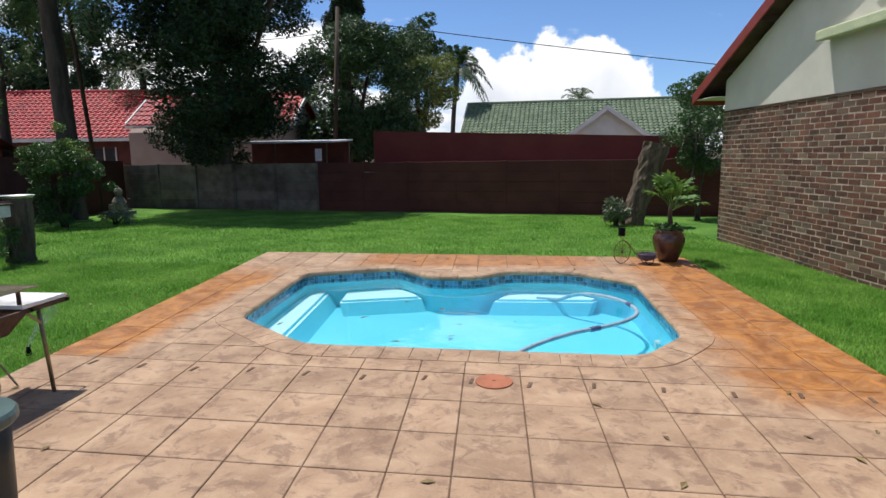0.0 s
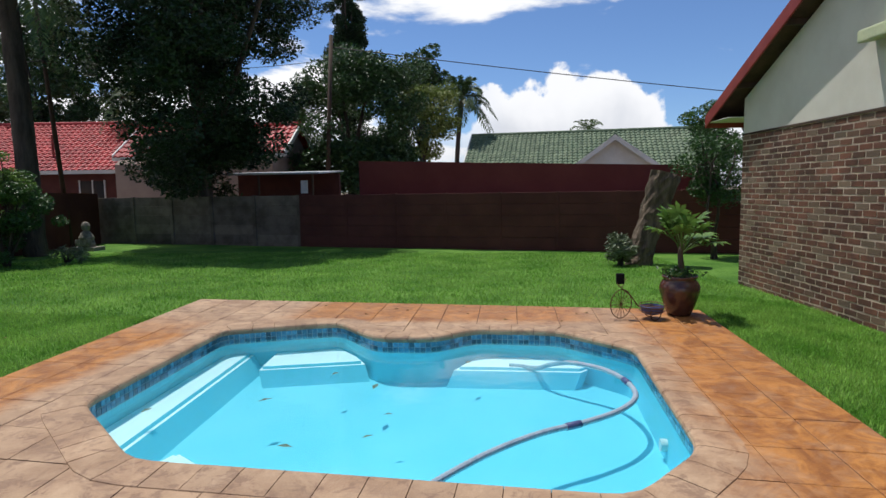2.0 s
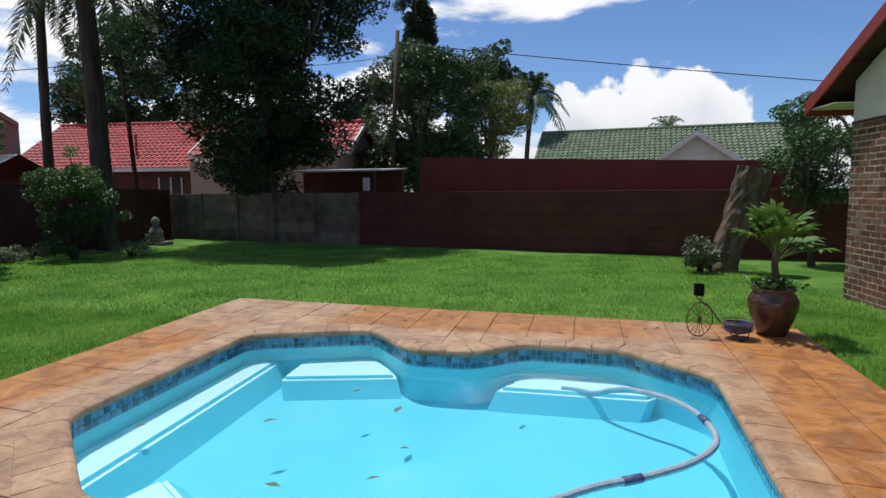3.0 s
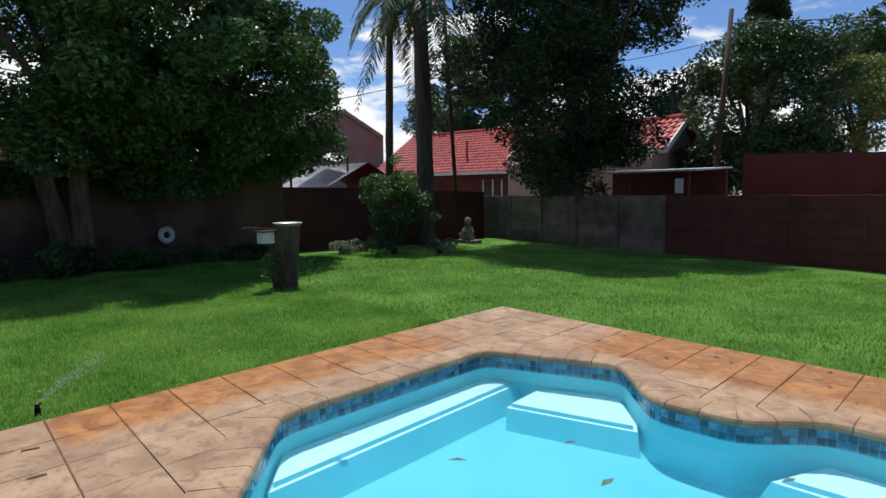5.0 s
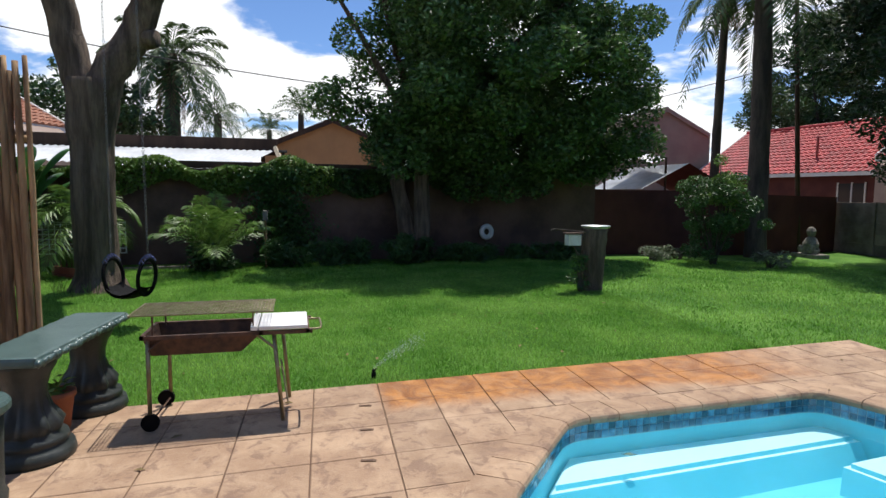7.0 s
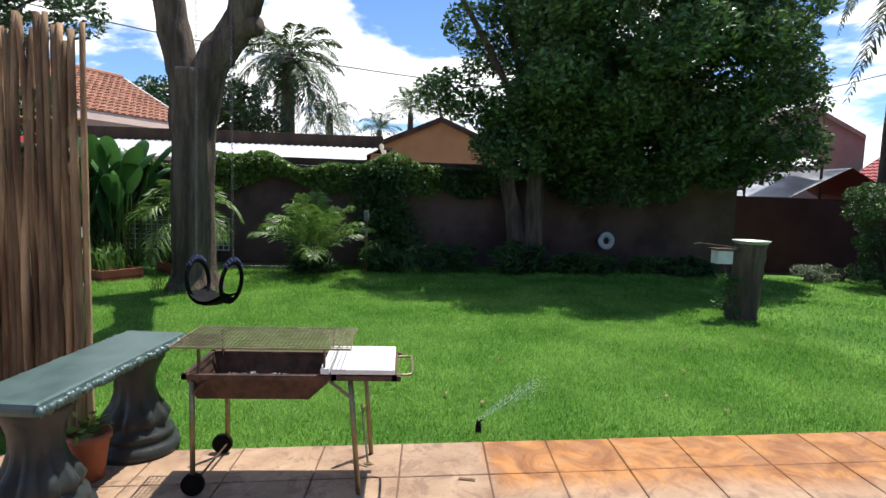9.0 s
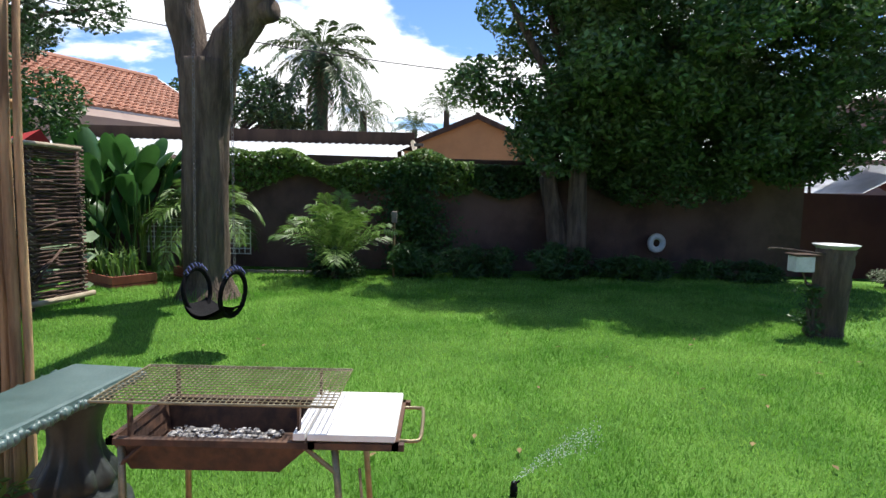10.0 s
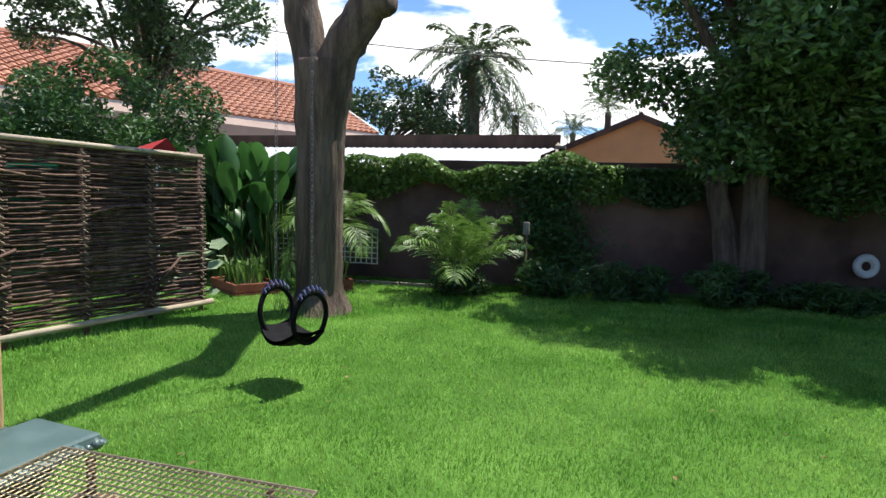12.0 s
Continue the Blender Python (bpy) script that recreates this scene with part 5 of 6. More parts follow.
    b.faces.new((v[1], v[4], v[2]))
    b.faces.new((v[2], v[4], v[3]))
    b.faces.new((v[0], v[3], v[4], v[1]))
    ob = part("red_umbrella", b, REDCLOTH)
    ob.matrix_basis = m
    tagged(ob, "folded red and white cloth behind the stick screen", "umbrella")
    part("pole", tubed([(0.3, -0.4, -0.1), (0.28, -0.42, 2.0)], 0.015, 6), WHITEPAINT, ob)


stick_screen()


def planters():
    RED = mat("red_brick_edging", (0.23, 0.06, 0.035), (0.30, 0.09, 0.05), 0.8, 6, 80, 0.4, vary=0.3)
    for at_, ln, wd, turn, seed in (((-9.0, -0.75, 0.0), 0.95, 0.6, 57, 1), ((-9.75, 0.2, 0.0), 0.8, 0.5, 50, 2)):
        t = thing("planter", "low red-brown timber planter full of leafy plants", "planter", at_, turn=turn)
        h = 0.24
        for a in ((-ln / 2, ln / 2, -wd / 2 - 0.03, -wd / 2), (-ln / 2, ln / 2, wd / 2, wd / 2 + 0.03), (-ln / 2, -ln / 2 + 0.03, -wd / 2, wd / 2), (ln / 2 - 0.03, ln / 2, -wd / 2, wd / 2)):
            for z0, z1 in ((-0.05, h / 2 - 0.005), (h / 2 + 0.005, h)):
                part("board", boxed(*a, z0, z1, bevel=0.004), RED, t)
        part("soil", boxed(-ln / 2 + 0.03, ln / 2 - 0.03, -wd / 2, wd / 2, 0, h - 0.04), SOIL, t)
        rng = np.random.default_rng(seed)
        V, F = [], []
        for k in range(90):
            base = np.array((rng.uniform(-ln / 2.2, ln / 2.2), rng.uniform(-wd / 2.3, wd / 2.3), h - 0.05))
            az, l_, le = rng.uniform(0, 6.28), rng.uniform(0.25, 0.5), rng.uniform(0.15, 0.6)
            d, s = np.array((math.cos(az), math.sin(az), 0)), np.array((-math.sin(az), math.cos(az), 0))
            q = [base, base + d * le * l_ * 0.4 + np.array((0, 0, l_ * 0.65)), base + d * le * l_ + np.array((0, 0, l_ * (1 - le * 0.5)))]
            k0 = len(V)
            w = 0.022
            V += [q[0] - s * w * 0.5, q[0] + s * w * 0.5, q[1] + s * w, q[1] - s * w, q[2] + s * 0.002, q[2] - s * 0.002]
            F += [(k0, k0 + 1, k0 + 2, k0 + 3), (k0 + 3, k0 + 2, k0 + 4, k0 + 5)]
        soup("leaves", V, F, FRONDB, t)
    # broad pale leaves of a climbing squash beside the screen
    t = thing("squash_plant", "climbing squash plant with broad pale leaves", "plant", (-8.75, -1.35, 0.0))
    rng = random.Random(3)
    b = bmesh.new()
    tube(b, spline([(0, 0, -0.05), (0.05, 0.05, 0.5), (-0.02, 0.12, 1.0), (0.03, 0.05, 1.35)], 5), 0.008, 5)
    part("stem", b, FRONDB, t)
    SQ = mat("squash_leaf", (0.20, 0.28, 0.15), (0.28, 0.36, 0.21), 0.6, 8, 40, 0.1, vary=0.2, thin=0.2)
    for k in range(26):
        p = Vector((rng.uniform(-.35, .35), rng.uniform(-.3, .45), rng.uniform(0.1, 1.1) * (1 if k < 9 else 0.6)))
        n_ = Vector((rng.uniform(-.1, .8), rng.uniform(-.3, .3), 1)).normalized()
        s = n_.orthogonal().normalized()
        u = n_.cross(s)
        r = rng.uniform(0.07, 0.12)
        b = bmesh.new()
        c = b.verts.new(p - n_ * 0.02)
        ring = [b.verts.new(p + (s * math.cos(a) + u * math.sin(a)) * r * (1 + 0.15 * math.cos(5 * a))) for a in [2 * math.pi * i / 15 for i in range(15)]]
        for i in range(15):
            b.faces.new((c, ring[i], ring[(i + 1) % 15]))
        part("leaf", b, SQ, t, smooth=True)


planters()


def trellis():
    t = thing("trellis", "white square lattice panel against the boundary wall", "trellis", (-10.72, -1.25, 0.0), turn=92)
    w, z0, z1 = 1.9, 0.36, 0.96
    b = boxed(0, w, -0.012, 0.012, z1 - 0.02, z1)
    part("rim", b, WHITEPAINT, t)
    for k in range(20):
        x = 0.01 + (w - 0.02) * k / 19
        part("lath", boxed(x - 0.009, x + 0.009, -0.008, 0.0, z0, z1), WHITEPAINT, t)
    for k in range(7):
        z = z0 + (z1 - z0) * k / 6.6
        part("lath", boxed(0, w, 0.001, 0.009, z - 0.009, z + 0.009), WHITEPAINT, t)
    k = thing("bed_edging", "low concrete edging along the planted bed", "edging", (-10.35, 0.2, 0.0), turn=93)
    for i in range(4):
        part("edging_stone", boxed(i * 0.5, i * 0.5 + 0.47, -0.03, 0.03, -0.1, 0.13, bevel=0.01), STONE, k)
    p = thing("timber_stake", "weathered timber stake standing in the bed", "post", (-10.3, 3.23, 0.02))
    part("stake", tubed([(0, 0, -0.15), (0.01, 0.0, 1.0)], 0.022, 7), POLEWOOD, p)
    part("cap", boxed(-0.045, 0.045, -0.045, 0.045, 0.98, 1.17, bevel=0.01), STONE, p)


trellis()


# ---- lawn things ----
def stump():
    t = thing("tree_stump", "sawn grey tree stump carrying a shallow birdbath dish", "stump", (-6.85, 8.35, 0.03))
    line = spline([(0, 0, -0.12), (0.0, 0.0, 0.1), (0.02, 0.02, 0.5), (0.0, 0.06, 0.98)], 5)
    part("trunk", tubed(line, [0.235, 0.22, 0.21, 0.205, 0.2, 0.195, 0.19, 0.185, 0.182, 0.18, 0.18, 0.182, 0.185, 0.188, 0.19, 0.195], 18, rough=0.05, seed=4), BARK, t, smooth=True)
    d = thing("birdbath_dish", "shallow galvanised dish lying on the stump", "dish", (-6.85, 8.41, 1.0))
    part("bowl", lathe(bmesh.new(), [(0.12, 0.01), (0.19, 0.012), (0.225, 0.05), (0.232, 0.055), (0.228, 0.06), (0.215, 0.052), (0.17, 0.025), (0.05, 0.02)], 32), ZINC, d, smooth=True)
    f = thing("bird_feeder", "small white feeder box on branches beside the stump", "bird feeder", (-6.78, 8.12, 0.0))
    part("box", boxed(-0.07, 0.09, -0.24, -0.03, 0.76, 0.93, bevel=0.008), WHITEPAINT, f)
    part("lid", boxed(-0.09, 0.11, -0.27, 0.0, 0.935, 0.955, bevel=0.004), DARKWOOD, f)
    part("branch", tubed(spline([(0, 0.2, 0.95), (0.02, -0.05, 0.975), (0.0, -0.42, 1.01), (0, -0.5, 0.99)], 4), 0.014, 6), BARKD, f)
    part("branch", tubed([(0, 0.12, 0.6), (0.02, -0.06, 0.62), (0.02, -0.12, 0.76)], 0.012, 6), BARKD, f)
    shrub("creeping_plant", "small leafy plant climbing the stump", (-6.72, 8.12, 0.02), (0.12, 0.14, 0.36), 12, 0.1, 420, 0.07, LEAFM, 201, category="plant")


stump()


def statue():
    t = thing("statue", "small weathered stone garden statue on a plinth", "statue", (-12.1, 18.1, -0.2))
    b = bmesh.new()
    box(b, -0.42, 0.42, -0.25, 0.25, 0.0, 0.13, bevel=0.02)
    lathe(b, [(0.22, 0.13), (0.25, 0.22), (0.2, 0.34), (0.22, 0.42), (0.15, 0.55), (0.08, 0.62), (0.12, 0.70), (0.13, 0.78), (0.09, 0.86), (0.03, 0.9)], 16, sx=1.1, sy=0.8)
    lathe(b, [(0.06, 0.16), (0.09, 0.25), (0.07, 0.36)], 10, at=(0.18, -0.14, 0))
    lathe(b, [(0.06, 0.16), (0.09, 0.25), (0.07, 0.36)], 10, at=(-0.18, -0.14, 0))
    bmesh.ops.recalc_face_normals(b, faces=b.faces)
    ob = part("figure", b, STONE, t, smooth=False)


statue()


def sprinkler():
    t = thing("sprinkler", "small black lawn sprinkler head beside the paving", "sprinkler", (-3.27, 4.43, -0.02))
    part("body", lathe(bmesh.new(), [(0.02, -0.03), (0.02, 0.05), (0.016, 0.055), (0.016, 0.075), (0.011, 0.08)], 12), BLACKRUBBER, t, smooth=True)
    part("arm", tubed([(0, 0, 0.07), (0.0, 0.03, 0.085)], 0.006, 6), BLACKRUBBER, t)
    rng = np.random.default_rng(4)
    n = 420
    q = rng.uniform(0, 1, n) ** 0.8
    p = np.column_stack((-0.10 * q, 0.42 * q, 0.085 + 0.27 * q - 0.05 * q * q)) + rng.normal(size=(n, 3)) * (0.006 + 0.03 * q)[:, None]
    SPRAY = mat("water_drops", (0.8, 0.85, 0.9), (0.9, 0.92, 0.95), 0.2, 5, 20, 0)
    V = np.concatenate([p + np.array(o) * 0.003 for o in ((1, 0, 0), (-0.5, 0.8, 0), (-0.5, -0.8, 0), (0, 0, 1.6))]).reshape(4, n, 3).transpose(1, 0, 2).reshape(-1, 3)
    k = np.arange(n)[:, None] * 4
    F = np.concatenate([k + np.array(f) for f in ((0, 1, 3), (1, 2, 3), (2, 0, 3), (0, 2, 1))])
    soup("spray", V, F, SPRAY, t, "fine jet of water drops")["kind"] = "stuff"


sprinkler()


def potted_plant():
    t = thing("glazed_pot", "large glossy brown glazed pot with a split-leaf philodendron", "plant pot", (2.95, 8.98, 0.0))
    part("pot", lathe(bmesh.new(), [(0.125, 0), (0.14, 0.03), (0.19, 0.16), (0.225, 0.28), (0.225, 0.34), (0.195, 0.40), (0.175, 0.42), (0.195, 0.44), (0.20, 0.46), (0.185, 0.465), (0.165, 0.44), (0.15, 0.41)], 36), GLAZE, t, "dark brown glazed jar", smooth=True)
    part("soil", lathe(bmesh.new(), [(0.16, 0.40), (0.16, 0.43)], 20), SOIL, t)
    line = spline([(0, 0, 0.4), (0.01, 0, 0.55), (0.0, 0.0, 0.72), (0.02, 0, 0.84)], 4)
    part("stem", tubed(line, [0.05, 0.045, 0.04, 0.038, 0.036, 0.035, 0.033, 0.03, 0.03, 0.028, 0.026, 0.025, 0.022], 8, rough=0.15, seed=1), BARK, t, smooth=True)
    rng = random.Random(17)
    for k in range(20):
        az, el, ln = k * 2.4 + rng.uniform(-.3, .3), rng.uniform(0.35, 1.3), rng.uniform(0.28, 0.42)
        d = Vector((math.cos(az) * math.cos(el), math.sin(az) * math.cos(el), math.sin(el)))
        p0 = Vector((0.01, 0, rng.uniform(0.66, 0.84)))
        p1 = p0 + d * ln
        stalk = part("leaf_stalk", tubed(spline([p0, p0.lerp(p1, 0.5) + Vector((0, 0, 0.03)), p1], 3), 0.006, 5), FRONDB, t, smooth=True)
        fwd = (d + Vector((0, 0, -0.25))).normalized()
        side = fwd.cross(Vector((0, 0, 1))).normalized()
        nrm = side.cross(fwd)
        b = bmesh.new()
        for j in range(9):
            a = -2.3 + 4.6 * j / 8
            dr = fwd * math.cos(a) + side * math.sin(a)
            cr = nrm.cross(dr)
            L = 0.19 * (1 - 0.25 * abs(a) / 2.3) * rng.uniform(0.9, 1.1)
            root = p1 + fwd * 0.02
            v = [b.verts.new(q) for q in (root - cr * 0.010, root + dr * L * 0.6 - cr * 0.026 + nrm * 0.01, root + dr * L - nrm * 0.03, root + dr * L * 0.6 + cr * 0.026 + nrm * 0.01, root + cr * 0.010)]
            b.faces.new(v)
        part("leaf", b, FRONDB, t)
    leaf_mesh("undergrowth", np.random.default_rng(2).normal(size=(260, 3)) * np.array((0.09, 0.09, 0.03)) + np.array((0, 0, 0.5)), 0.07, 0.25, LEAFM, t, seed=6)


potted_plant()


def leaning_stump():
    t = thing("leaning_stump", "tall leaning dead trunk with rough bark by the fence", "stump", (3.55, 14.7, -0.18))
    line = spline([(0, 0, -0.1), (0.06, 0, 0.3), (0.3, 0.05, 1.1), (0.55, 0.08, 1.95)], 6)
    part("trunk", tubed(line, [0.30 - 0.05 * smooth(i / 8) + 0.05 * smooth((i - 10) / 8) for i in range(len(line))], 22, rough=0.12, seed=8), BARK, t, smooth=False)
    shrub("fern_clump", "silvery fern growing at the foot of the dead trunk", (3.12, 14.3, -0.16), (0.3, 0.25, 0.34), 14, 0.17, 900, 0.2, LEAFG, 202, slim=0.12, category="plant")


leaning_stump()


def wire_tricycle():
    t = thing("wire_tricycle", "rusty wire tricycle plant stand with a small solar lamp", "ornament", (2.25, 8.72, 0.0))
    WIRE = mat("rusty_wire", (0.10, 0.05, 0.03), (0.17, 0.09, 0.05), 0.7, 20, 90, 0.2, metal=0.4)
    def hoop(c, r, ax):
        pts = [Vector(c) + Vector((math.cos(a) * r * ax[0], math.cos(a) * r * ax[1], math.sin(a) * r)) for a in [2 * math.pi * i / 20 for i in range(21)]]
        return tubed(pts, 0.006, 5, cap=False)
    big = part("wheel", hoop((0, 0, 0.17), 0.165, (0.8, 0.6)), WIRE, t)
    for k in range(8):
        a = math.pi * k / 8
        part("spoke", tubed([(math.cos(a) * 0.13, math.cos(a) * 0.10, 0.17 + math.sin(a) * 0.165), (-math.cos(a) * 0.13, -math.cos(a) * 0.10, 0.17 - math.sin(a) * 0.165)], 0.003, 4), WIRE, big)
    part("wheel", hoop((0.34, 0.10, 0.075), 0.07, (0.9, 0.4)), WIRE, t)
    part("wheel", hoop((0.36, -0.10, 0.075), 0.07, (0.9, 0.4)), WIRE, t)
    part("frame", tubed(spline([(0, 0, 0.35), (0.1, 0.0, 0.27), (0.2, 0, 0.14), (0.36, 0, 0.1)], 5), 0.007, 5), WIRE, t)
    part("handlebar", tubed(spline([(-0.06, -0.12, 0.42), (0, 0, 0.36), (0.07, 0.14, 0.44)], 5), 0.006, 5), WIRE, t)
    part("basket", lathe(bmesh.new(), [(0.08, 0.06), (0.12, 0.08), (0.13, 0.15), (0.125, 0.155), (0.11, 0.09)], 18, at=(0.34, 0, 0)), BLUECLOTH, t, "dark blue plastic dish")
    for z in (0.10, 0.14, 0.17):
        pts = [Vector((0.34 + 0.14 * math.cos(a), 0.14 * math.sin(a), z)) for a in [2 * math.pi * i / 16 for i in range(17)]]
        part("basket_wire", tubed(pts, 0.005, 4, cap=False), WIRE, t)
    part("solar_lamp", boxed(-0.06, 0.03, -0.03, 0.03, 0.40, 0.52, bevel=0.01), BLACKRUBBER, t, "black box lamp")


wire_tricycle()


def pool_hose():
    t = thing("pool_hose", "ribbed grey pool cleaner hose floating on the water", "hose", (0, 0, 0))
    line = spline([(0.50, 4.66, -0.10), (0.62, 4.95, -0.128), (0.92, 5.38, -0.128), (1.25, 5.72, -0.128), (1.58, 5.95, -0.128), (1.85, 6.2, -0.128), (2.01, 6.5, -0.128), (2.0, 6.85, -0.128), (1.86, 7.17, -0.13), (1.6, 7.37, -0.135), (1.42, 7.50, -0.19), (1.28, 7.64, -0.275), (1.12, 7.72, -0.287), (1.0, 7.74, -0.287)], 26)
    part("tube", tubed(line, [0.021 + 0.0022 * (i % 2) for i in range(len(line))], 9), HOSE, t)
    for k in (92, 178):
        part("joint", tubed([line[k], line[k + 4], line[k + 8]], 0.027, 10), BLUECLOTH, t, "dark hose coupling", smooth=True)


pool_hose()


def litter():
    DRY = mat("fallen_leaf", (0.14, 0.09, 0.04), (0.24, 0.18, 0.07), 0.8, 20, 60, 0)
    rng = random.Random(23)
    spots = [(-1.72, 5.9, -0.146), (-0.9, 6.2, -0.146), (-0.55, 6.9, -0.146), (0.1, 5.6, -0.146), (-0.4, 5.4, -0.146), (0.62, 7.35, -0.146), (0.15, 6.0, -0.146), (-0.1, 6.6, -0.146)]
    for k in range(34):
        spots.append((rng.uniform(-2.9, 2.9), rng.choice((rng.uniform(1.8, 4.2), rng.uniform(8.5, 9.3))), 0.004))
    for k in range(26):
        x, y = rng.uniform(-6.5, -3.6), rng.uniform(2, 8)
        spots.append((x, y, ground_z(x, y) + 0.035))
    for x, y, z in spots:
        b = bmesh.new()
        a, l = rng.uniform(0, 6.28), rng.uniform(0.02, 0.045) * (1.6 if z < -0.1 else 1)
        d, s = Vector((math.cos(a), math.sin(a), 0)), Vector((-math.sin(a), math.cos(a), 0))
        v = [b.verts.new(Vector((x, y, z)) + p) for p in (-d * l, s * l * 0.4 + Vector((0, 0, 0.008)), d * l, -s * l * 0.4 + Vector((0, 0, 0.006)))]
        b.faces.new((v[0], v[1], v[2]))
        b.faces.new((v[0], v[2], v[3]))
        tagged(part("fallen_leaf", b, DRY), "small dry brown fallen leaf", "leaf", "fallen leaves")
    c = part("drain_cover", lathe(bmesh.new(), [(0.13, 0.0), (0.13, 0.006), (0.125, 0.008), (0.012, 0.008), (0.01, 0.004)], 30, at=(0.55, 4.12, 0.002)), TERRACOTTA)
    tagged(c, "round terracotta-coloured skimmer lid set in the paving", "drain cover")


litter()


def tyre_planter():
    t = thing("white_ring", "white painted ring hung on the dark boundary wall", "ring", (-11.62, 8.18, 0.66))
    pts = [Vector((0.0, 0.12 * math.cos(a), 0.13 * math.sin(a))) for a in [2 * math.pi * i / 28 for i in range(29)]]
    part("ring", tubed(pts, 0.06, 10, cap=False), WHITEPAINT, t, smooth=True)


tyre_planter()


# ---- neighbouring buildings ----
def tiled_slope(name, a, b, c, d, material, parent, tile=0.3, row=0.34):
    """Roof slope with eave a-b and ridge d-c, in rows of pressed tiles."""
    a, b, c, d = (Vector(p) for p in (a, b, c, d))
    up_ = ((d - a) + (c - b)).length / 2
    rows_ = max(2, int(up_ / row))
    n = (b - a).cross(d - a).normalized()
    if n.z < 0:
        n = -n
    V, F = [], []
    for r in range(rows_):
        t0, t1 = r / rows_, (r + 1.12) / rows_
        p0, p1, q0, q1 = a.lerp(d, t0), b.lerp(c, t0), a.lerp(d, min(t1, 1)), b.lerp(c, min(t1, 1))
        cols_ = max(1, int((p1 - p0).length / tile))
        prof = [(0, 0.0), (0.3, 0.055), (0.6, 0.055), (0.85, 0.0)]
        for k in range(cols_):
            i0 = len(V)
            for f, h in prof + [(1.0, 0.0)]:
                u = (k + f) / cols_
                V.append(p0.lerp(p1, u) + n * (h + 0.05))
                V.append(q0.lerp(q1, u) + n * h)
                V.append(p0.lerp(p1, u) + n * (h * 0.2))
            for s in range(4):
                j = i0 + s * 3
                F.append((j, j + 3, j + 4, j + 1))
                F.append((j + 2, j + 5, j + 3, j))
    soup(name, V, F, material, parent)


def gable_house(name, label, p0, p1, depth, eave, ridge, wall, roof, trim=WHITETRIM, over=0.4, tile=0.3, row=0.34):
    """House with its eave from p0 to p1 and its ridge parallel behind."""
    m, length = run(p0, p1)
    t = thing(name, label, "house")
    t.matrix_basis = m
    h = depth / 2
    b = bmesh.new()
    prof = [(0, -0.3), (depth, -0.3), (depth, eave), (h, ridge), (0, eave)]
    f = [b.verts.new((0, y, z)) for y, z in prof]
    g = [b.verts.new((length, y, z)) for y, z in prof]
    b.faces.new(f)
    b.faces.new(g)
    for k in range(5):
        b.faces.new((f[k - 1], f[k], g[k], g[k - 1]))
    part("wall", b, wall, t)
    s = (ridge - eave) / h
    z0 = eave - over * s + 0.05
    tiled_slope("roof", (-over, -over, z0), (length + over, -over, z0), (length + over, h, ridge + 0.05), (-over, h, ridge + 0.05), roof, t, tile, row)
    tiled_slope("roof", (-over, depth + over, z0), (length + over, depth + over, z0), (length + over, h, ridge + 0.05), (-over, h, ridge + 0.05), roof, t, tile, row)
    part("gutter", boxed(-over, length + over, -over - 0.05, -over, z0 - 0.15, z0 + 0.03), trim, t)
    part("ridge_cap", tubed([(-over, h, ridge + 0.1), (length + over, h, ridge + 0.1)], 0.12, 8), roof, t)
    for x in (-over, length + over):
        for y0, y1 in ((-over, h), (depth + over, h)):
            b = bmesh.new()
            v = [b.verts.new(p) for p in ((x - 0.04, y0, z0 - 0.14), (x + 0.04, y0, z0 - 0.14), (x + 0.04, y1, ridge - 0.1), (x - 0.04, y1, ridge - 0.1), (x - 0.04, y0, z0 + 0.12), (x + 0.04, y0, z0 + 0.12), (x + 0.04, y1, ridge + 0.16), (x - 0.04, y1, ridge + 0.16))]
            for q in ((0, 1, 2, 3), (4, 5, 6, 7), (0, 1, 5, 4), (1, 2, 6, 5), (2, 3, 7, 6), (3, 0, 4, 7)):
                b.faces.new([v[k] for k in q])
            part("barge_board", b, trim, t)
    return t


gable_house("neighbour_house", "house with green tiled roof and white trim", (-2.3, 39.5), (12.5, 38.2), 7, 2.9, 5.1, BEIGE, GREENROOF)
gable_house("neighbour_house", "wing with white gable and green tiled roof", (7.3, 30.6), (8.6, 38.0), 3.7, 2.45, 3.8, WHITETRIM, GREENROOF)
h_ = gable_house("neighbour_house", "house with bright red tiled roof behind the fence", (-29, 27.5), (-17.6, 29.2), 8, 2.9, 5.4, BROWNWALL, REDROOF)
part("window", boxed(8.2, 9.4, -0.04, 0.0, 1.0, 2.2), GLASS, h_)
for x in (8.15, 8.8, 9.4):
    part("window_frame", boxed(x, x + 0.06, -0.07, 0.0, 1.0, 2.25), WHITETRIM, h_)
part("flue", tubed([(6.4, 0.9, 3.5), (6.4, 0.9, 4.6)], 0.06, 8), REDPAINT, h_)
gable_house("neighbour_house", "wing with red tiled roof and plain gable", (-9.6, 26.2), (-17.2, 26.4), -4.6, 2.85, 4.55, BEIGE, REDROOF)


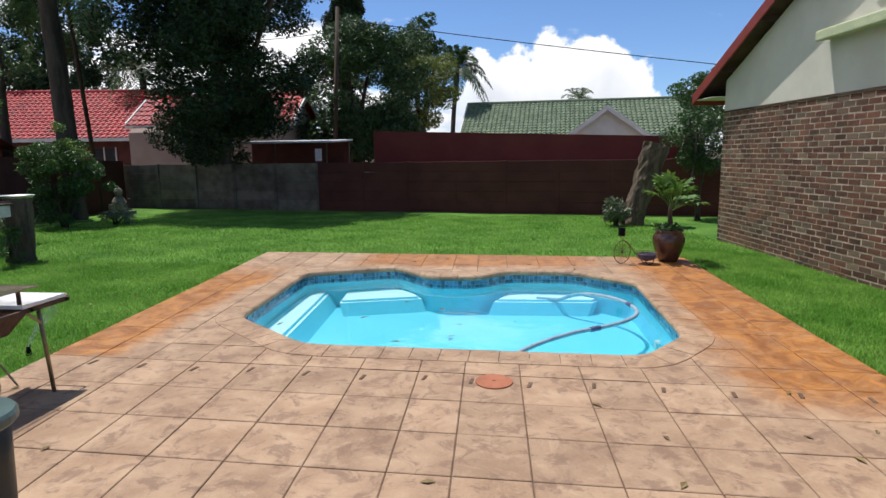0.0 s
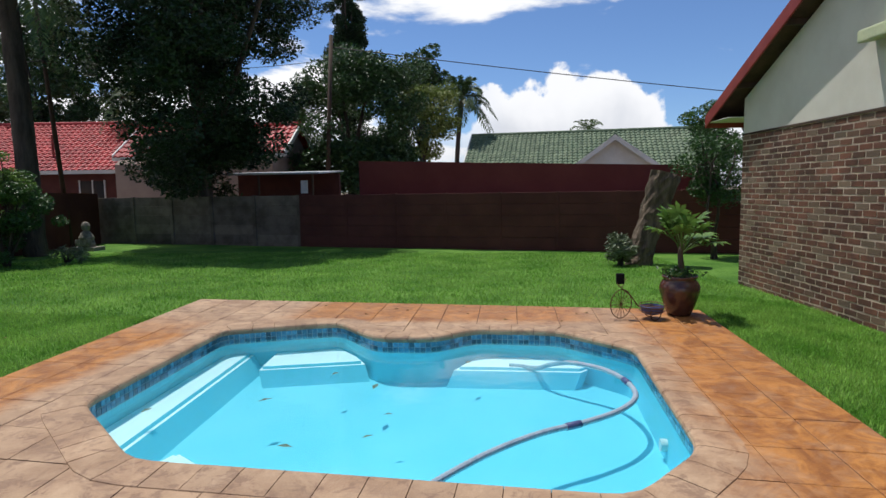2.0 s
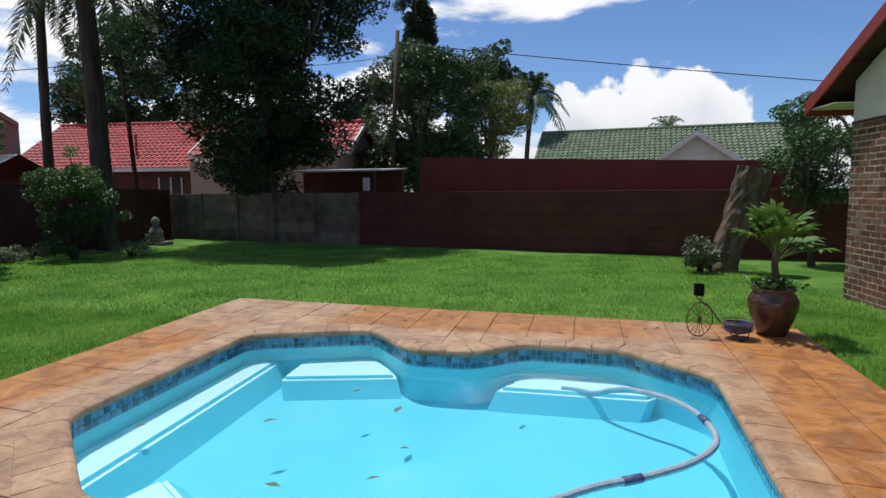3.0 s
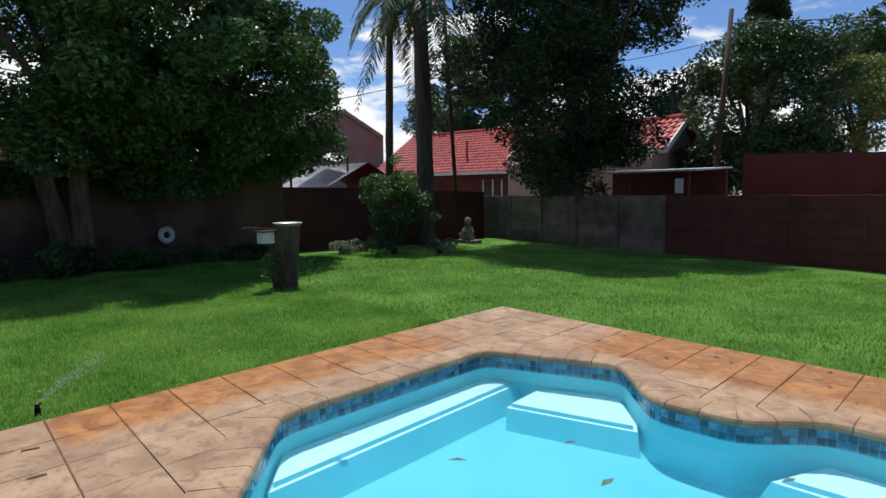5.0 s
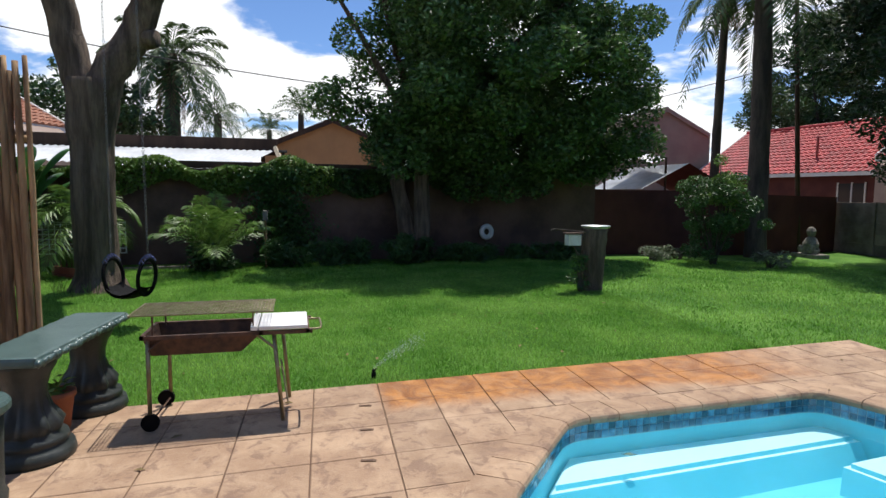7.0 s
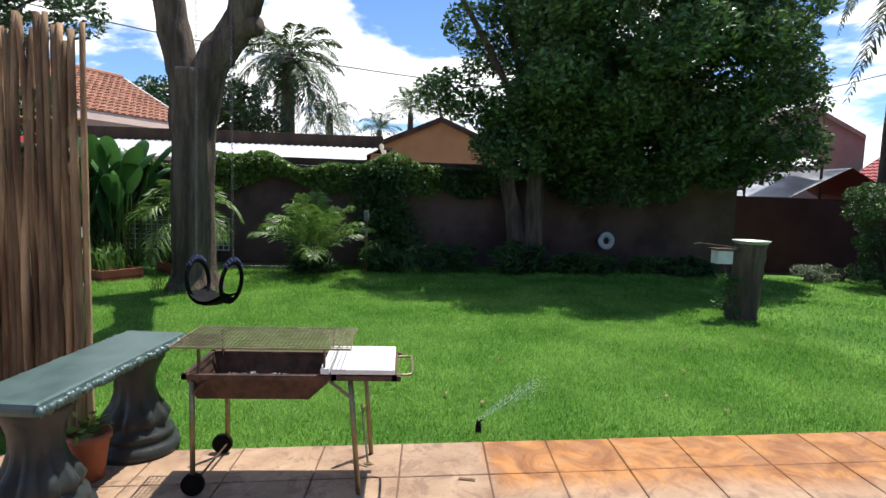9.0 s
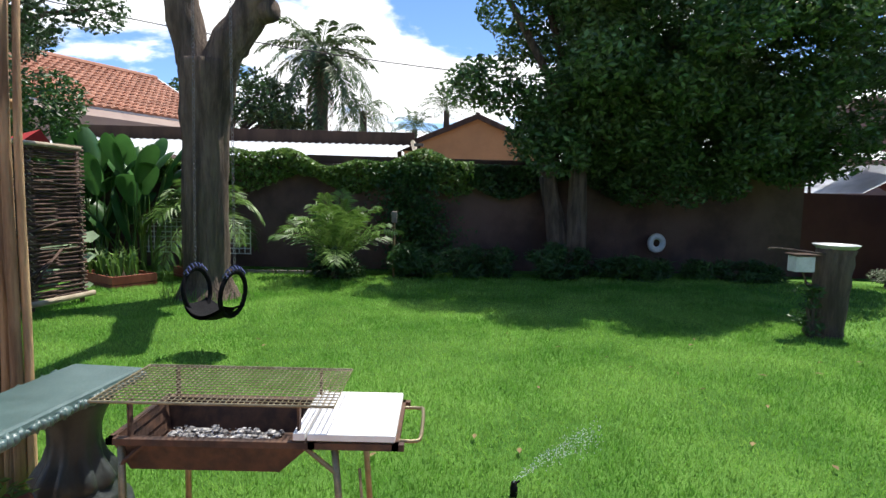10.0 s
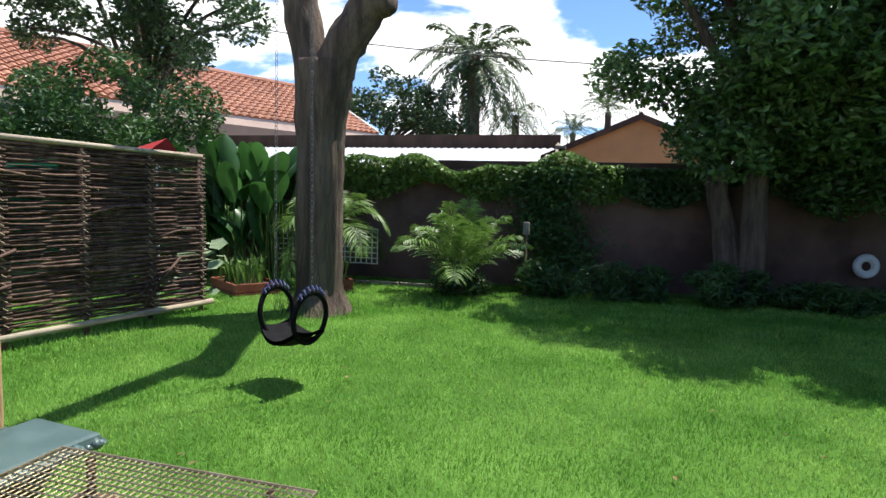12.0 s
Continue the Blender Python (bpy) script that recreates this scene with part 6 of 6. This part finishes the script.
def carport():
    t = thing("carport", "low carport with pale sheet roof behind the fence", "carport", (0, 0, 0))
    b = boxed(-10.2, -5.9, 21.6, 24.5, 2.12, 2.17)
    for v in b.verts:
        v.co.z += 0.05 * (v.co.y - 21.6)
    part("roof", b, ZINC, t)
    for x in (-10.0, -8.2, -6.2):
        part("post", tubed([(x, 21.8, -0.3), (x, 21.8, 2.12)], 0.04, 8), DARKWOOD, t)
    part("back_wall", boxed(-10.2, -6.0, 24.2, 24.35, -0.3, 2.2), BROWNWALL, t)
    b = boxed(-6.62, -6.38, 21.75, 21.8, 1.45, 1.9)
    part("sign_board", b, WHITEPAINT, t)


carport()


def sheet_roof():
    """Lean-to with corrugated sheet and a timber fascia behind the west wall."""
    t = thing("lean_to", "lean-to roof of pale corrugated sheets behind the wall", "lean-to", (0, 0, 0))
    V, F = [], []
    n = 150
    for i in range(n + 1):
        y = -4.6 + 7.9 * i / n
        w = 0.018 * math.sin(i * math.pi / 1.5)
        x1 = -11.65 - 0.0756 * y * 0.5
        V += [(x1 - 0.25, y - 0.55 * (i / n), 2.13 + w), (-14.35, y, 2.62 + w)]
        if i:
            k = 2 * i
            F.append((k - 2, k, k + 1, k - 1))
    soup("sheeting", V, F, ZINC, t, "corrugated zinc sheets", smooth=True)
    part("fascia", boxed(-14.55, -14.4, -5, 3.35, 2.50, 2.92, bevel=0.01), DARKWOOD, t, "weathered timber fascia")
    part("side_fascia", tubed([(-14.5, 3.3, 2.72), (-12.3, 3.5, 2.25)], 0.06, 4), BAMBOO, t)
    part("side_boards", boxed(-14.5, -11.95, 3.05, 3.12, 1.4, 2.2), OCHRE, t)
    for y in (-4, -0.5, 3.0):
        part("post", boxed(-14.45, -14.35, y - 0.05, y + 0.05, -0.3, 2.5), DARKWOOD, t)
    g = thing("wall_beam", "dark timber beam running along the boundary wall top", "beam", (0, 0, 0))
    m, ln = run((-11.45, 1.5), (-12.25, 11.3))
    b = boxed(0, ln, -0.08, 0.08, 2.03, 2.17, bevel=0.01)
    for v in b.verts:
        v.co = m @ v.co
    part("beam", b, DARKWOOD, g)
    r = thing("patio_cover", "dark flat roof behind the boundary wall", "roof", (0, 0, 0))
    part("roof", boxed(-17, -12.4, 3.6, 11.0, 2.10, 2.2), DARKWOOD, r)
    for y in (4, 7.5, 10.8):
        part("post", boxed(-16.9, -16.8, y - 0.05, y + 0.05, -0.3, 2.1), DARKWOOD, r)
    f = thing("finial_post", "short weathered post with a cap above the wall", "post", (-12.0, 3.55, 0))
    part("post", tubed([(0, 0, -0.2), (0, 0, 2.42)], 0.035, 8), DARKWOOD, f)
    part("cap", boxed(-0.09, 0.09, -0.09, 0.09, 2.42, 2.47), STONE, f)


sheet_roof()


def shade_sails():
    t = thing("shade_cover", "white scalloped shade cover behind the boundary wall", "shade cover", (0, 0, 0))
    V, F = [], []
    n = 60
    for i in range(n + 1):
        y = 8.6 + 6.4 * i / n
        dip = 0.16 * abs(math.sin(i * math.pi / 10))
        V += [(-14.6, y, 2.72 - dip), (-16.6, y + 0.5, 3.0 - dip * 0.6)]
        if i:
            k = 2 * i
            F.append((k - 2, k, k + 1, k - 1))
    soup("cloth", V, F, WHITEPAINT, t, "white stretched cloth", smooth=True)
    for y in (8.6, 10.7, 12.9, 15.0):
        part("pole", tubed([(-14.6, y, -0.3), (-14.6, y, 2.74)], 0.035, 8), DARKWOOD, t)
    s = thing("shed", "small shed with pale pitched sheet roof", "shed", (0, 0, 0))
    b = bmesh.new()
    v = [b.verts.new(p) for p in ((-14.3, 14.0, 1.75), (-14.3, 15.6, 2.55), (-17.5, 15.6, 2.55), (-17.5, 14.0, 1.75))]
    b.faces.new(v)
    bmesh.ops.solidify(b, geom=list(b.faces), thickness=0.04)
    part("roof", b, ZINC, s, "pale sheet roof")
    part("wall", boxed(-17.4, -14.45, 14.1, 17.0, -0.3, 1.72), BROWNWALL, s)
    b = bmesh.new()
    v = [b.verts.new(p) for p in ((-14.3, 15.62, 2.55), (-14.3, 17.2, 1.75), (-17.5, 17.2, 1.75), (-17.5, 15.62, 2.55))]
    b.faces.new(v)
    bmesh.ops.solidify(b, geom=list(b.faces), thickness=0.04)
    part("roof", b, BROWNWALL, s)


shade_sails()

gable_house("neighbour_house", "ochre plastered house with a plain gable", (-28.0, 9.0), (-36.0, 9.2), 6.8, 3.6, 5.05, OCHRE, DARKWOOD, DARKWOOD, 0.25, tile=0.6, row=0.6)
gable_house("neighbour_house", "tall beige plastered house beyond the shade cover", (-30.0, 22.3), (-38, 22.0), -6.6, 5.2, 6.7, BEIGE, DARKWOOD, BEIGE, 0.15, tile=0.6, row=0.6)
gable_house("neighbour_house", "long house with orange tiled roof beyond the planting", (-21.2, -3.6), (-11.2, -8.2), -8.0, 3.4, 5.5, BEIGE, ORANGEROOF, WHITETRIM, 0.5, tile=0.26, row=0.3)


# ---- poles and cables ----
def pole(label, at, top, r):
    t = thing("utility_pole", label, "pole", at)
    part("shaft", tubed([(0, 0, -0.2), Vector(top) - Vector(at)], [r, r * 0.75], 10), DARKWOOD, t, smooth=True)
    return t


pole("thin dark leaning pole in the garden corner", (-13.2, 18.8, -0.2), (-13.7, 18.5, 9.5), 0.075)
pole("dark timber utility pole behind the fence", (-7.55, 27.0, -0.2), (-7.05, 27.0, 8.2), 0.11)


def cable(label, a, b, sag, r=0.014):
    a, b = Vector(a), Vector(b)
    pts = [a.lerp(b, i / 24) - Vector((0, 0, sag * 4 * (i / 24) * (1 - i / 24))) for i in range(25)]
    t = thing("overhead_cable", label, "cable", (0, 0, 0))
    part("wire", tubed(pts, r, 5), CABLE, t)


cable("thin black cable slung past the lopped tree", (-16, -14.0, 8.0), (-16.2, 12, 4.35), 0.85, 0.016)
cable("thin black cable across the northern sky", (-7.1, 27.0, 7.7), (24, 32.5, 4.4), 0.2, 0.02)
cable("thin black cable strung between pole and palms", (-7.1, 27.0, 7.2), (-13.4, 18.4, 5.6), 0.35, 0.012)
cable("thin black cable strung toward the west", (-13.4, 18.4, 5.6), (-30, 12, 4.8), 0.35, 0.014)


# ---- paving pieces ----
def paving():
    cells = 0.06
    slab_v, slab_f, ids = [], [], {}

    def grid_piece(x0, x1, y0, y1, top, low, hole, skirt=True, nx=None, ny=None, warp=True):
        """A flat piece split into cells, without those over the pool."""
        nx = nx or 1
        ny = ny or 1
        V, F, seen_, edge = [], [], {}, {}

        def vid(i, j):
            if (i, j) not in seen_:
                seen_[(i, j)] = len(V)
                x = x0 + (x1 - x0) * i / nx
                y = y0 + (y1 - y0) * j / ny
                V.append((deck_x((x + 3.43) / 6.7, y) if warp else x, deck_y(y, x) if warp else y, top))
            return seen_[(i, j)]
        for i in range(nx):
            for j in range(ny):
                cx, cy = x0 + (x1 - x0) * (i + 0.5) / nx, y0 + (y1 - y0) * (j + 0.5) / ny
                if hole and inside(MIDCOPE, deck_x((cx + 3.43) / 6.7, cy), deck_y(cy, cx)):
                    continue
                q = [vid(i, j), vid(i + 1, j), vid(i + 1, j + 1), vid(i, j + 1)]
                F.append(q)
                for a, b in zip(q, q[1:] + q[:1]):
                    if (b, a) in edge:
                        del edge[(b, a)]
                    else:
                        edge[(a, b)] = 1
        if skirt:
            for a, b in edge:
                k = len(V)
                V.append((V[a][0], V[a][1], low))
                V.append((V[b][0], V[b][1], low))
                F.append([b, a, k, k + 1])
        return V, F

    t = tagged(new("deck"), "tan stamped concrete pool deck with rust-orange stains", "paving", kind="structure")
    V, F = grid_piece(-3.43, 3.27, -5.0, 9.62, -0.008, -0.10, True, True, 110, 240)
    soup("slab", V, F, CONCRETE, t)
    cols = [-3.43, -2.98, -2.52, -2.05, -1.586, -1.12, -0.66, -0.187, 0.168, 0.593, 1.052, 1.523, 1.98, 2.42, 2.85, 3.265]
    rows = [9.615, 9.19, 8.76, 8.33, 7.90, 7.46, 7.02, 6.58, 6.14, 5.68, 5.25, 4.83, 4.43, 3.93]
    while rows[-1] > -4.5:
        rows.append(rows[-1] - 0.465)
    rng = random.Random(12)
    g = 0.004
    for r in range(len(rows) - 1):
        for c in range(len(cols) - 1):
            x0, x1, y0, y1 = cols[c] + g, cols[c + 1] - g, rows[r + 1] + g, rows[r] - g
            cx, cy = (x0 + x1) / 2, (y0 + y1) / 2
            xs_, ys_ = [deck_x((x + 3.43) / 6.7, y) for x in (x0, x1) for y in (y0, y1)], [deck_y(y, x) for x in (x0, x1) for y in (y0, y1)]
            corners = [inside(MIDCOPE, a, b) for a, b in zip(xs_, ys_)] + [inside(MIDCOPE, sum(xs_) / 4, sum(ys_) / 4)]
            near = any(inside(OUTCOPE, a, b) for a, b in zip(xs_, ys_)) or corners[4]
            if all(corners):
                continue
            up_ = rng.uniform(-0.0015, 0.0015)
            if not near:
                # plain tile with a softened rim
                e = 0.005
                pts = [(x0, y0), (x1, y0), (x1, y1), (x0, y1)]
                inn = [(x0 + e, y0 + e), (x1 - e, y0 + e), (x1 - e, y1 - e), (x0 + e, y1 - e)]
                w_ = lambda p, z: (deck_x((p[0] + 3.43) / 6.7, p[1]), deck_y(p[1], p[0]), z)
                V = [w_(p, -0.02) for p in pts] + [w_(p, -0.0035 + up_) for p in pts] + [w_(p, up_) for p in inn]
                F = [(0, 1, 5, 4), (1, 2, 6, 5), (2, 3, 7, 6), (3, 0, 4, 7), (4, 5, 9, 8), (5, 6, 10, 9), (6, 7, 11, 10), (7, 4, 8, 11), (8, 9, 10, 11)]
            else:
                V, F = grid_piece(x0, x1, y0, y1, up_, -0.02, True, True, 8, 8)
                if not F:
                    continue
            soup("paver", V, F, PAVER, t)
    # small clip marks along one row of tiles
    for k, x in enumerate(cols[1:-1]):
        y = 4.30 - 0.02 * (k % 3)
        a, b = deck_x((x + 3.49) / 6.7, y), deck_y(y, x)
        bm = boxed(-0.045, 0.045, -0.013, 0.013, 0.0, 0.004)
        bmesh.ops.transform(bm, matrix=pose(a, b, 0.0, 0, 0, 78 + 5 * (k % 2)), verts=bm.verts)
        box(bm, a - 0.008, a + 0.008, b - 0.03, b + 0.03, 0.0, 0.006)
        part("joint_clip", bm, CONCRETE, t, "small dark clip set in the joint")
    # coping blocks round the pool
    c = tagged(new("coping"), "tan stone-pattern bullnose coping round the pool", "coping", kind="structure")
    line, lens = outline_lengths(POOL)
    count = round(lens[-1] / 0.235)
    step = lens[-1] / count
    prof = [(-0.012, -0.050), (-0.030, -0.034), (-0.034, -0.012), (-0.024, 0.006), (-0.004, 0.016), (0.03, 0.018), (0.246, 0.006), (0.252, -0.006)]
    for i in range(count):
        a = i * step
        b = (i + 1) * step - 0.005
        stations = [a, a * 0.5 + b * 0.5, b]
        V, F = [], []
        lift = rng.uniform(-0.001, 0.001)
        for s in stations:
            p, n_ = at_length(line, lens, s)
            p0, n0 = at_length(line, lens, s - 0.06)
            p1, n1 = at_length(line, lens, s + 0.06)
            n_ = (n0 + n1).normalized()
            for d, z in prof:
                e = p + n_ * d
                V.append((e.x, e.y, z + lift))
        k = len(prof)
        for s in range(2):
            for q in range(k - 1):
                F.append((s * k + q, (s + 1) * k + q, (s + 1) * k + q + 1, s * k + q + 1))
        F.append((0, 1, 2, 3))
        F.append((3, 4, 5, 6))
        F.append((0, 3, 6, 7))
        o = 2 * k
        F.append((o, o + 7, o + 6, o + 3))
        F.append((o + 3, o + 2, o + 1, o))
        F.append((o + 6, o + 5, o + 4, o + 3))
        soup("coping_block", V, F, COPING, c)
    # bed under the coping
    V, F = [], []
    for d, z in ((-0.008, -0.048), (-0.01, -0.004), (0.244, -0.004)):
        V += [(p.x, p.y, z) for p in offset(POOL, d)]
    n = len(POOL)
    for r in range(2):
        for k in range(n):
            F.append((r * n + k, r * n + (k + 1) % n, (r + 1) * n + (k + 1) % n, (r + 1) * n + k))
    soup("bed", V, F, CONCRETE, c)


paving()
